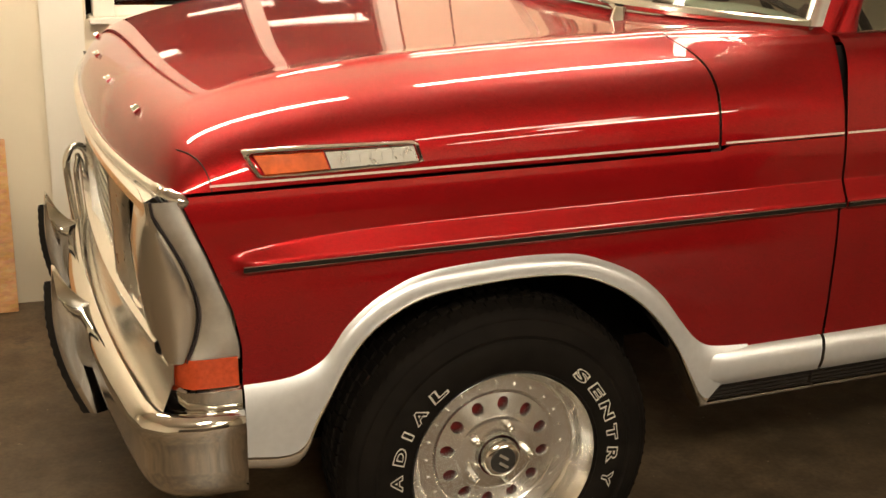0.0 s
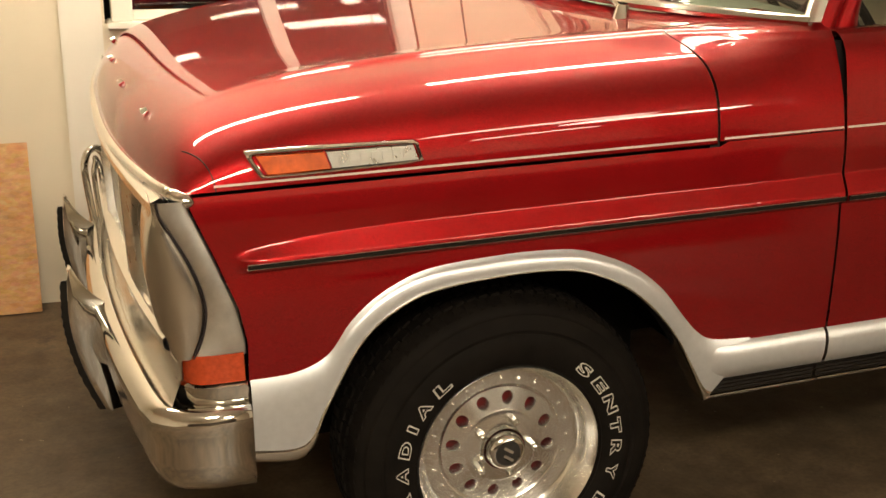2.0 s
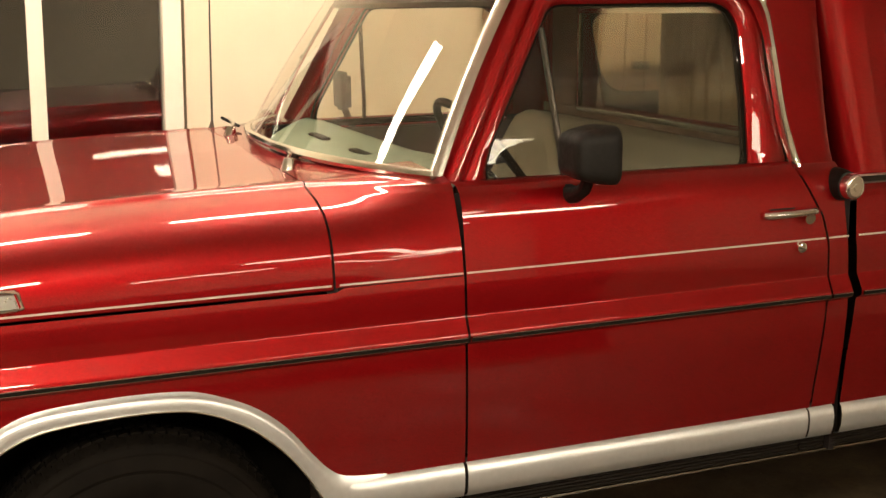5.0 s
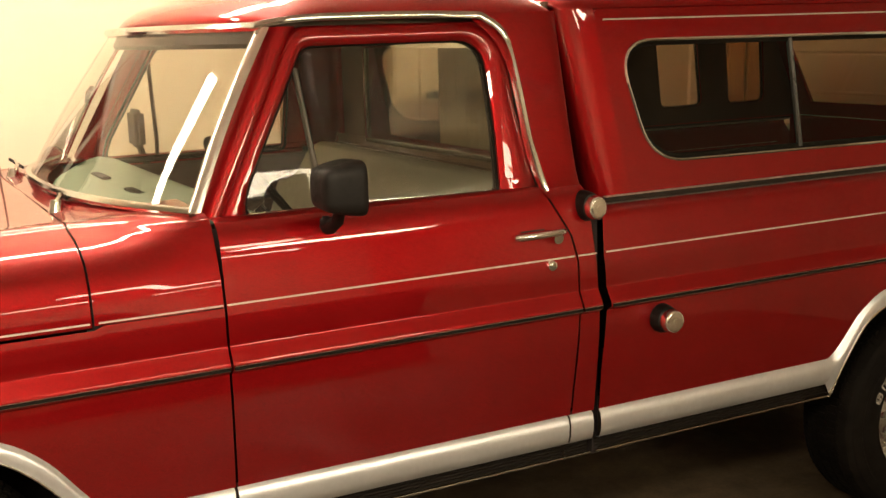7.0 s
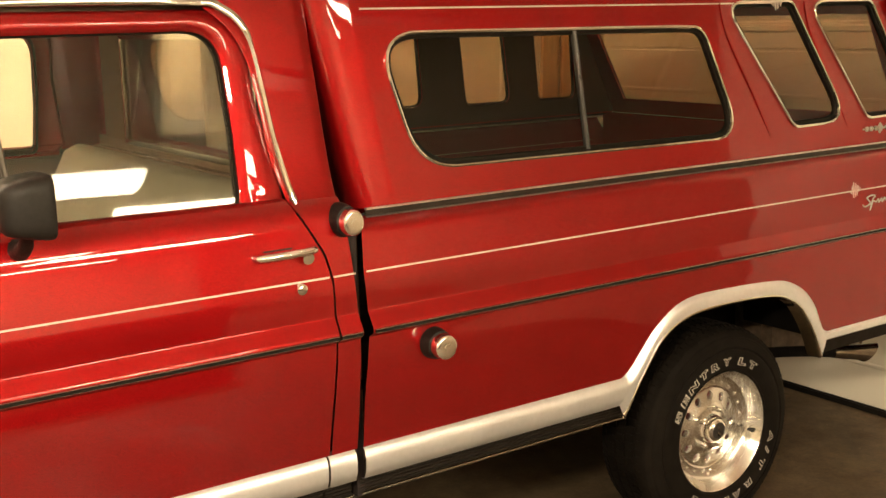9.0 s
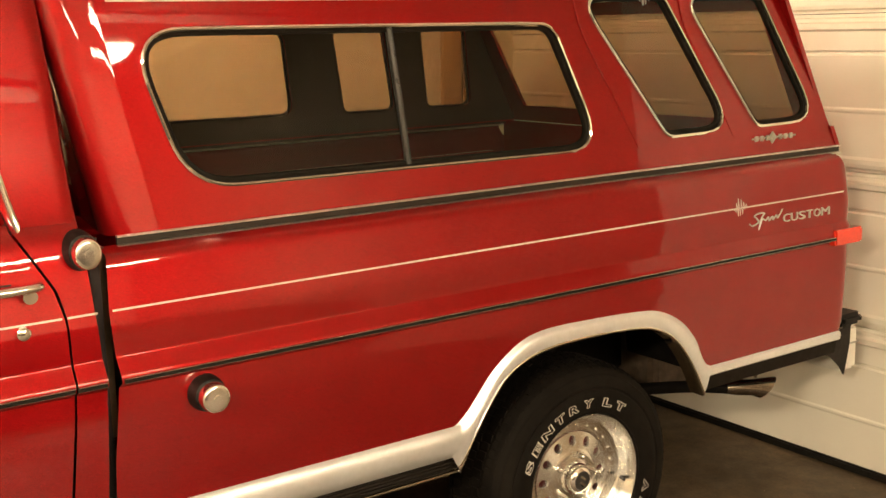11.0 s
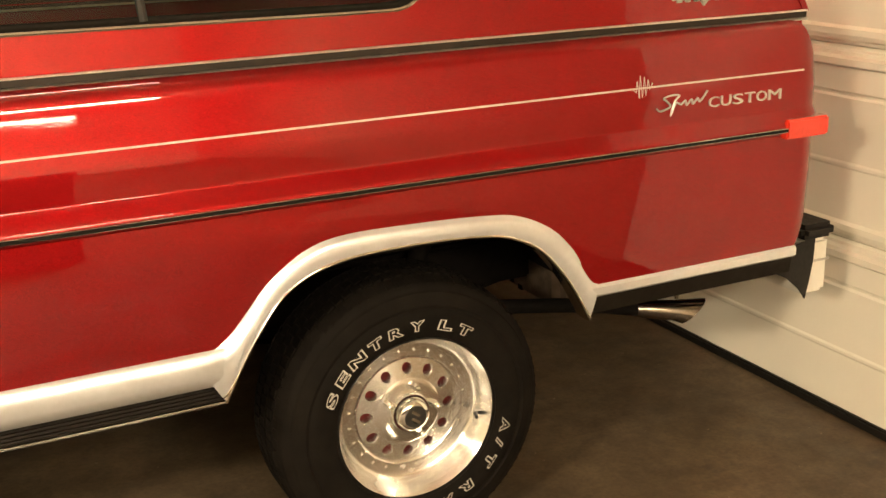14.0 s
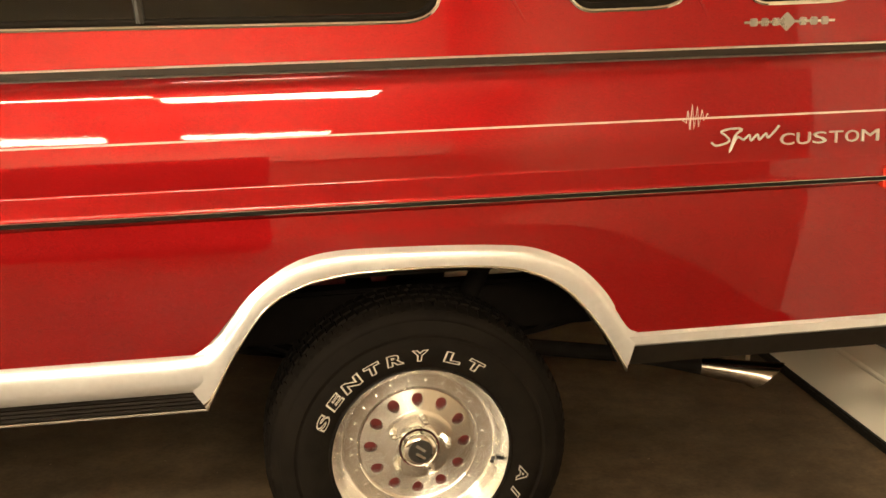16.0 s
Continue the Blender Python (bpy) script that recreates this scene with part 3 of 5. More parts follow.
def body_sides():
    fender_front = curve([(0.40, -0.562), (0.64, -0.562), (0.726, -0.559), (0.80, -0.572), (0.907, -0.61), (1.01, -0.65), (1.03, -0.66)])
    k = lambda v: (lambda z: v)
    hood_line = 1.0235
    low = arch_low(ARCH_F_OUT, lambda x: 0.642 if x < 0 else 0.567)
    us = np.linspace(0, 1, 90)
    both("front_fender", side_sheet(fender_front, k(0.452), low, lambda x: hood_line, us), RED, truck)
    # cowl side between bonnet and door
    both("cowl_side", side_sheet(k(0.452), k(0.754), low, lambda x: hood_line if x < 0.455 else 1.033, np.linspace(0, 1, 16)), RED, truck)
    # door skin
    door_r = curve([(0.40, 1.744), (0.63, 1.760), (0.86, 1.784), (1.03, 1.781), (1.10, 1.765), (1.161, 1.733), (1.20, 1.712), (1.224, 1.700), (1.25, 1.69)])
    both("door", side_sheet(k(0.760), door_r, k(0.567), k(1.235), np.linspace(0, 1, 40)), RED, truck)
    # cab corner behind the door
    both("cab_corner", side_sheet(lambda z: door_r(z) + 0.006, curve([(0.40, 1.838), (0.86, 1.868), (1.141, 1.850), (1.24, 1.846)]), k(0.567), k(1.235), np.linspace(0, 1, 8)), RED, truck)
    # bed side
    bed_f = curve([(0.40, 1.862), (0.7, 1.876), (0.883, 1.900), (1.03, 1.890), (1.19, 1.905)])
    bed_r = curve([(0.40, 4.50), (0.537, 4.515), (0.60, 4.548), (0.72, 4.583), (0.907, 4.606), (1.057, 4.578), (1.166, 4.505), (1.19, 4.48)])
    tail = lambda x, z: 0.07 * max(0.0, (x - 4.50) / 0.10) ** 2.0
    low_r = arch_low(ARCH_R_OUT, lambda x: 0.567 if x < 3 else 0.538)
    us = sorted({*np.linspace(0, 1, 60), *np.linspace(0.30, 0.78, 80), *np.linspace(0.93, 1, 14)})
    both("bed_side", side_sheet(bed_f, bed_r, low_r, k(1.1705), us, inset=tail), RED, truck)
    arch_band(ARCH_F_OUT, ARCH_F_IN, "front_arch_trim")
    arch_band(ARCH_R_OUT, ARCH_R_IN, "rear_arch_trim")


def rocker(x0, x1, top, name):
    """Silver rocker moulding with a ribbed black step under it and a thin bright edge."""
    xs = np.linspace(x0, x1, 26)
    tuck = lambda x: 1 - 0.45 * max(0.0, 1 - (abs(x - (0.456 if x < 1 else 2.845)) / 0.07)) ** 2
    prof = [(0.000, top), (0.010, top - 0.008), (0.017, top - 0.030), (0.018, top - 0.060), (0.012, top - 0.086), (-0.010, top - 0.094)]
    both(name, grid([[(x, body_y(x, z) - o * tuck(x), z) for o, z in prof] for x in xs]), SILVER, truck, "brushed silver rocker moulding", 60)
    z = top - 0.094
    zs = list(np.linspace(z, 0.434, 9))
    rows = []
    for x in xs:
        row = []
        for i, zz in enumerate(zs):
            row.append((x, body_y(x, zz) + 0.010 + (0.004 if i % 2 else 0.0), zz))
        row.append((x, body_y(x, 0.43) + 0.03, 0.428))
        rows.append(row)
    both("rocker_strip", grid(rows), BLACK, truck, "ribbed black strip under the rocker moulding", 20)
    both("rocker_edge", ribbon([(x, body_y(x, 0.43) + 0.006, 0.428) for x in xs], [(0, 0), (0.008, 0), (0.008, 0.006), (0, 0.006)]), TRIM, truck)


def mouldings():
    """Bright belt moulding with a black insert, split at the seams, and the pinstripe above it."""
    z = 0.8865
    for x0, x1 in ((-0.552, 0.752), (0.762, 1.780), (1.788, 1.862), (1.905, 4.43)):
        xs = np.linspace(x0, x1, 24)
        pts = [(x, body_y(max(x, -0.525), z) - 0.001, z) for x in xs]
        both("side_moulding", ribbon(pts, [(0, 0.0052), (0.005, 0.0050), (0.0062, 0.0038), (0.0, 0.0035)]), TRIM, truck)
        both("moulding_insert", ribbon(pts, [(0, 0.0034), (0.004, 0.0033), (0.0045, -0.0048), (0, -0.0052)]), BLACK, truck)
        both("moulding_edge", ribbon(pts, [(0, -0.0053), (0.005, -0.0053), (0.005, -0.0062), (0, -0.0068)]), TRIM, truck)
    zs = 1.040
    for x0, x1 in ((-0.60, 0.444), (0.463, 0.752), (0.762, 1.774), (1.786, 1.862), (1.90, 4.50)):
        xs = np.linspace(x0, x1, 14)
        both("pinstripe", ribbon([(x, body_y(x, zs), zs) for x in xs], [(0, 0.0022), (0.0012, 0.0022), (0.0012, -0.0022), (0, -0.0022)]), PIN, truck)


body_sides()
rocker(0.456, 0.749, 0.567, "fender_rocker")
rocker(0.757, 1.744, 0.567, "door_rocker")
rocker(1.750, 1.838, 0.567, "cab_rocker")
rocker(1.868, 2.845, 0.567, "bed_rocker")
mouldings()


def tail_rocker():
    xs = np.linspace(3.825, 4.515, 8)
    both("tail_rocker", grid([[(x, body_y(x, z) - o, z) for o, z in ((0.001, 0.540), (0.009, 0.533), (0.010, 0.512), (0.002, 0.505))] for x in xs]), SILVER, truck, "narrow silver strip behind the rear wheel")
    both("tail_skirt", grid([[(x, body_y(x, z) + o, z) for o, z in ((0.004, 0.505), (0.006, 0.455), (0.03, 0.450))] for x in xs]), BLACK, truck)


tail_rocker()

# bonnet
def bonnet():
    across = [(0.026, 0.0), (0.027, 0.10), (0.031, 0.25), (0.040, 0.42), (0.058, 0.58), (0.09, 0.72), (0.13, 0.81), (0.18, 0.875), (0.225, 0.915), (0.255, 0.939), (0.270, 0.958), (0.280, 0.981), (0.288, 0.994), (0.297, 1.0), (0.308, 0.999), (0.33, 0.991), (0.37, 0.984), (0.55, 0.988), (0.80, 0.995), (1.01, 1.0)]
    path = smooth_path(across, 4)
    calm = spline([(0.026, 0.0), (0.028, 0.10), (0.034, 0.25), (0.046, 0.42), (0.068, 0.58), (0.105, 0.71), (0.15, 0.80), (0.21, 0.87), (0.295, 0.925), (0.40, 0.955), (0.60, 0.982), (0.80, 0.995), (1.01, 1.0)])
    ys = [(y, h) for y, h in path] + [(WIDTH - y, h) for y, h in reversed(path[:-1])]
    tops = spline([(0, 1.242), (0.25, 1.235), (0.5, 1.222), (0.68, 1.204), (0.80, 1.184), (0.88, 1.162), (0.93, 1.138), (0.965, 1.105), (0.985, 1.075), (1.0, 1.032)])
    front = lambda y: -0.66 - 0.105 * (1 - abs((y - 1.01) / 1.01) ** 2.6)
    rows = []
    vs = [0.0, 0.002, 0.005, *np.linspace(0.03, 0.76, 22), *np.linspace(0.78, 0.995, 22), 0.998, 1.0]
    for v in vs:
        row = []
        for y, h in ys:
            x = 0.449 + (front(y) - 0.449) * v
            e = min(1, max(0, (v - 0.66) / 0.30))
            e = e * e * (3 - 2 * e)
            hh = h + (calm(min(y, WIDTH - y)) - h) * e
            row.append((x, y, 1.029 + (tops(v) - 1.029) * hh))
        rows.append(row)
    ob = part("bonnet", grid(rows), RED, truck, "long red bonnet with raised side creases", 60)
    thick(ob, 0.004)
    # chrome lip along the front edge
    pts = [(front(y) - 0.004, y, 1.026) for y in np.linspace(0.058, WIDTH - 0.058, 40)]
    part("bonnet_lip", tube(pts, 0.011, 8), POLISHED, truck, "chrome lip on the bonnet's front edge")
    both("lip_cap", tube(smooth_path([(front(0.085) - 0.006, 0.085, 1.028), (front(0.06) - 0.004, 0.058, 1.026), (front(0.04) + 0.004, 0.038, 1.021), (front(0.03) + 0.018, 0.026, 1.016), (front(0.03) + 0.030, 0.020, 1.013)], 4), [0.013] * 6 + [0.016] * 7 + [0.013, 0.010, 0.007, 0.003], 10), CHROME, truck, "chrome cap at the bonnet corner", 60)
    # shut line of the nose panel, just behind the front edge
    for flip in ((lambda b: b), mirrored):
        pts = []
        for y, h in path:
            if y < 0.12:
                v = 0.930 + 0.25 * y
                pts.append((0.449 + (front(y) - 0.449) * v, y - 0.0006, 1.0296 + (tops(v) - 1.029) * calm(y)))
        part("nose_seam", flip(tube(pts, 0.0013, 6)), GAP, ob)
    # letter studs on the nose
    for y in (0.40, 0.80, 1.22, 1.62):
        x = 0.446 + (front(y) - 0.446) * 0.955
        m = pose(x - 0.004, y, 1.118, 0, 62, 0)
        bm = bmesh.new()
        bmesh.ops.create_cone(bm, cap_ends=True, segments=12, radius1=0.010, radius2=0.007, depth=0.014, matrix=m)
        part("nose_stud", bm, CHROME, truck)
    # upper cowl side: from the bonnet's section back to the door's shoulder
    head = [(y, 1.034 + (1.240 - 1.034) * h) for y, h in path if y <= 0.40]
    tail = [(0.0235, 1.036), (0.036, 1.10), (0.054, 1.15), (0.0755, 1.20), (0.090, 1.228), (0.104, 1.243), (0.14, 1.252), (0.20, 1.256), (0.30, 1.258), (0.40, 1.260)]
    ts, th = np.linspace(0, 1, len(head)), np.linspace(0, 1, len(tail))
    rows = []
    for u in np.linspace(0, 1, 14):
        x, w = 0.454 + 0.300 * u, u * u * (3 - 2 * u)
        rows.append([(x, y + (float(np.interp(t, th, [p[0] for p in tail])) - y) * w, z + (float(np.interp(t, th, [p[1] for p in tail])) - z) * w) for t, (y, z) in zip(ts, head)])
    both("cowl_upper", grid(rows), RED, truck, "", 60)
    return front


bonnet()


def slab_y(z):
    return 0.155 + 0.215 * (z - 1.46)


PILLAR = spline([(1.20, 0.076), (1.215, 0.083), (1.25, 0.099), (1.30, 0.114), (1.36, 0.128), (1.45, 0.146), (1.55, 0.164), (1.65, 0.179), (1.72, 0.188)])


def outline_ring(outer, inner, depth, mat, name, parent, yfun=slab_y, n=72, bulge=0.010, label=""):
    """A raised frame between two closed outlines in the (x, z) plane."""
    c = np.mean(np.array(inner), axis=0)

    def cast(poly, a):
        d = np.array((math.cos(a), math.sin(a)))
        best = 0.0
        for i in range(len(poly)):
            p, q = np.array(poly[i]) - c, np.array(poly[(i + 1) % len(poly)]) - c
            e = q - p
            den = d[0] * e[1] - d[1] * e[0]
            if abs(den) < 1e-12:
                continue
            t = (p[0] * e[1] - p[1] * e[0]) / den
            s = (p[0] * d[1] - p[1] * d[0]) / den
            if t > 0 and -1e-9 <= s <= 1 + 1e-9:
                best = max(best, t)
        return c + d * best

    corner = [math.atan2(p[1] - c[1], p[0] - c[0]) for p in inner]
    angles = sorted(set(round(a, 4) for a in [*np.linspace(-math.pi, math.pi, n, endpoint=False), *corner]))
    rows = []
    for a in angles:
        o, i = cast(outer, a), cast(inner, a)
        row = []
        for s, out in ((0, -depth), (0, 0.0), (0.12, bulge * 0.7), (0.45, bulge), (0.8, bulge * 0.8), (1, -0.002), (1, -depth)):
            x, z = o + (i - o) * s
            row.append((x, yfun(z) - out, z))
        rows.append(row)
    return grid(rows, loop=True)


def pane_from(poly, yfun, depth):
    bm = bmesh.new()
    bm.faces.new([bm.verts.new((x, yfun(z) + depth, z)) for x, z in poly])
    return bm


DOOR_OUT = rounded([(0.788, 1.215), (1.045, 1.690), (1.655, 1.690), (1.662, 1.47), (1.705, 1.215)], [0.01, 0.07, 0.13, 0.2, 0.01])
DOOR_IN = rounded([(0.852, 1.222), (0.880, 1.31), (1.066, 1.640), (1.590, 1.642), (1.596, 1.40), (1.590, 1.222)], [0.045, 0.08, 0.05, 0.09, 0.1, 0.03])


def taper(bm):
    """The cab narrows towards the windscreen."""
    for v in bm.verts:
        v.co.y += 0.05 * max(0.0, 1.70 - v.co.x)
    return bm


def cab():
    # door frames with glass
    for side in (0, 1):
        flip = (lambda b: mirrored(taper(b))) if side else taper
        fr = part("door_frame", flip(outline_ring(DOOR_OUT, DOOR_IN, 0.03, RED, "f", truck)), RED, truck, "red door window frame", 50)
        seal = rounded([(0.842, 1.212), (0.870, 1.315), (1.060, 1.650), (1.600, 1.652), (1.606, 1.40), (1.600, 1.212)], [0.045, 0.08, 0.05, 0.09, 0.1, 0.03])
        inner = rounded([(0.862, 1.232), (0.889, 1.31), (1.071, 1.634), (1.585, 1.637), (1.591, 1.40), (1.585, 1.230)], [0.04, 0.08, 0.05, 0.085, 0.1, 0.03])
        part("window_seal", flip(outline_ring(seal, inner, 0.02, BLACK, "s", truck, yfun=lambda z: slab_y(z) + 0.012, bulge=0.004)), BLACK, fr)
        g = part("door_glass", flip(pane_from(inner, slab_y, 0.014)), GLASS, fr, smooth=0)
        g.visible_shadow = False
        part("vent_bar", flip(tube([(1.068, slab_y(1.236) + 0.008, 1.236), (1.066, slab_y(1.30) + 0.008, 1.30), (1.052, slab_y(1.45) + 0.008, 1.45), (1.040, slab_y(1.585) + 0.008, 1.585)], 0.008, 8)), DULL_BAR, fr, "slim grey vent window bar")
        part("sill_strip", flip(ribbon([(x, slab_y(1.228) - 0.006, 1.228) for x in (0.90, 1.25, 1.585)], [(0, -0.005), (0.006, -0.005), (0.006, 0.005), (0, 0.006)])), TRIM, fr, "bright strip under the door glass")
        shelf = [[(x, body_y(x, 1.232) + 0.001, 1.232), (x, body_y(x, 1.232) + 0.012, 1.2395), (x, slab_y(1.24) - 0.004, 1.2415), (x, slab_y(1.24) + 0.010, 1.238)] for x in np.linspace(0.760, 1.699, 16)]
        for row in shelf:
            for i in (0, 1):
                row[i] = (row[i][0], row[i][1] - 0.05 * max(0.0, 1.70 - row[i][0]), row[i][2])
        part("door_shoulder", flip(grid(shelf)), RED, fr, "", 60)
        # pillar behind the door and drip rail
        edge = curve([(1.215, 1.709), (1.33, 1.679), (1.47, 1.666), (1.56, 1.655), (1.62, 1.63), (1.66, 1.60), (1.69, 1.56), (1.71, 1.54)])
        back = curve([(1.215, 1.848), (1.50, 1.838), (1.71, 1.825)])
        rows = []
        for z in np.linspace(1.205, 1.712, 26):
            a, b = edge(z), back(z)
            yp = PILLAR(z)
            row = [(a + (b - a) * s, yp + 0.003 * s * s, z) for s in np.linspace(0, 1, 6)]
            row += [(b + 0.006, yp + 0.006, z), (b + 0.012, yp + 0.016, z), (b + 0.016, yp + 0.05, z), (b + 0.014, yp + 0.14, z)]
            rows.append(row)
        part("cab_pillar", flip(grid(rows)), RED, truck, "red rear cab pillar")
        drip = smooth_path([(0.93, 1.688), (1.10, 1.704), (1.50, 1.703), (1.59, 1.685), (1.645, 1.63), (1.668, 1.52), (1.686, 1.36), (1.710, 1.225)], 6)
        proud = lambda x, z: slab_y(z) + (min(0.0, PILLAR(min(z, 1.72)) - slab_y(z)) if x > 1.5 else 0.0)
        rows = [[(x + dx * 0.7, proud(x, z) - o, z + dz) for o, dx, dz in ((-0.01, 0, 0), (0.016, 0.004, -0.002), (0.019, 0.012, 0.006), (0.014, 0.016, 0.016), (-0.01, 0.016, 0.016))] for x, z in drip]
        part("drip_rail", flip(grid(rows)), TRIM, truck, "bright stainless drip rail over the door", 50)
        # front pillar in red between screen trim and door
        rows = []
        for s in np.linspace(0, 1, 8):
            z = 1.235 + 0.455 * s
            xa, xb = 0.735 + 0.245 * s, 0.800 + 0.245 * s
            ya = slab_y(z)
            wide = xb - xa + 0.012
            rows.append([(xa + wide * f, ya + 0.034 - 0.040 * math.sin(math.pi * (0.06 + 0.78 * f)) ** 0.8, z) for f in np.linspace(0, 1, 9)])
        part("front_pillar", flip(grid(rows)), RED, truck, "red windscreen pillar")
    # roof
    rise = curve([(0, 0), (0.03, 0.30), (0.08, 0.55), (0.18, 0.80), (0.35, 0.95), (0.55, 1.0), (0.8, 0.97), (0.92, 0.86), (0.97, 0.66), (1.0, 0.35)])
    rows = []
    for v in sorted({*np.linspace(0, 0.2, 9), *np.linspace(0.2, 0.85, 8), *np.linspace(0.85, 1, 9)}):
        row = []
        for q in np.linspace(-1, 1, 41):
            s = math.sin(math.pi / 2 * q)
            x0 = 0.80 + 0.20 * s * s
            x = x0 + (1.838 - x0) * v
            y = 1.01 + s * (0.808 - 0.05 * max(0.0, 1.70 - x))
            row.append((x, y, 1.703 + 0.105 * rise(v) * max(0.0, 1 - abs(s) ** 6) ** 0.6))
        rows.append(row)
    thick(part("roof", grid(rows), RED, truck, "crowned red cab roof", 60), 0.01)
    # windscreen
    foot = lambda y: (0.50 + 0.235 * abs((y - 1.01) / 0.89) ** 2.2, 1.258 + 0.012 * (1 - abs((y - 1.01) / 0.89)))
    head = lambda y: (0.785 + 0.195 * abs((y - 1.01) / 0.80) ** 2.2, 1.690)
    rows, trim_low, trim_high = [], [], []
    for q in np.linspace(-1, 1, 31):
        yf, yh = 1.01 + 0.878 * q, 1.01 + 0.775 * q
        a, b = foot(yf), head(yh)
        rows.append([(a[0] + (b[0] - a[0]) * t - 0.012 * math.sin(math.pi * t), yf + (yh - yf) * t, a[1] + (b[1] - a[1]) * t) for t in np.linspace(0, 1, 9)])
        trim_low.append((a[0] - 0.006, yf, a[1]))
        trim_high.append((b[0] - 0.006, yh, b[1]))
    ws = part("windscreen", grid(rows), GLASS, truck, "curved clear windscreen with a bright trim", 60)
    ws.visible_shadow = False
    part("screen_trim_lower", tube(trim_low, 0.013, 8), TRIM, ws)
    part("screen_trim_upper", tube(trim_high, 0.013, 8), TRIM, ws)
    for i in (0, -1):
        pts = [Vector(p) + Vector((-0.004, 0, 0)) for p in rows[i]]
        sgn = 1 if i == 0 else -1
        strip = [[p + Vector((0.014, -0.016 * sgn, 0)), p + Vector((0.003, -0.014 * sgn, 0.0)), p + Vector((-0.008, -0.004 * sgn, 0)), p + Vector((-0.012, 0.008 * sgn, 0)), p + Vector((-0.011, 0.017 * sgn, 0)), p + Vector((-0.002, 0.020 * sgn, 0))] for p in pts]
        part("screen_trim_side", grid(strip), POLISHED, ws, "wide bright windscreen side trim", 60)
    # cowl panel ahead of the screen
    rows = []
    for y in np.linspace(0.33, WIDTH - 0.33, 36):
        s = abs((y - 1.01) / 0.91)
        e = max(0.0, (s - 0.72) / 0.28)
        x1, z1 = foot(1.01 + 0.878 * min(1, s)), 0
        za, zb = 1.237, 1.250
        rows.append([(0.455, y, za), (0.47, y, za + 0.002)] + [(0.47 + (x1[0] - 0.47) * t, y, za + (zb - za) * t) for t in (0.35, 0.7, 1.0)] + [(x1[0] + 0.05, y, zb - 0.01)])
    part("cowl_panel", grid(rows), RED, truck, "red cowl panel under the windscreen", 60)
    # back of the cab with a rear window
    bk = bmesh.new()
    box(1.830, 1.845, 0.16, 1.86, 0.60, 1.27, bm=bk)
    box(1.830, 1.842, 0.24, 0.48, 1.271, 1.74, bm=bk)
    box(1.830, 1.842, 1.54, 1.78, 1.271, 1.74, bm=bk)
    box(1.830, 1.842, 0.481, 1.539, 1.62, 1.74, bm=bk)
    part("cab_back", bk, LINER, truck)
    rg = part("rear_glass", box(1.834, 1.838, 0.482, 1.538, 1.272, 1.619), GLASS, truck, smooth=0)
    rg.visible_shadow = False
    for e in ((0.470, 1.550, 1.258, 1.276), (0.470, 1.550, 1.612, 1.630), (0.470, 0.488, 1.277, 1.611), (1.532, 1.550, 1.277, 1.611)):
        part("rear_glass_trim", box(1.818, 1.829, *e, 0.003), TRIM, rg)
    part("rear_ledge", box(1.775, 1.817, 0.20, 1.82, 1.215, 1.240, 0.006), LINER, truck, "brown ledge under the rear window")
    part("cab_floor", box(0.50, 1.83, 0.07, 1.95, 0.52, 0.56), CABIN, truck)
    part("firewall", box(0.50, 0.53, 0.30, 1.72, 0.55, 1.22), CABIN, truck)
    part("headliner", box(0.98, 1.80, 0.27, 1.75, 1.685, 1.70, 0.004), LINER, truck)
    both("door_card", box(0.79, 1.74, 0.10, 0.125, 0.57, 1.20, 0.008), CABIN, truck, "dark inner door panel")


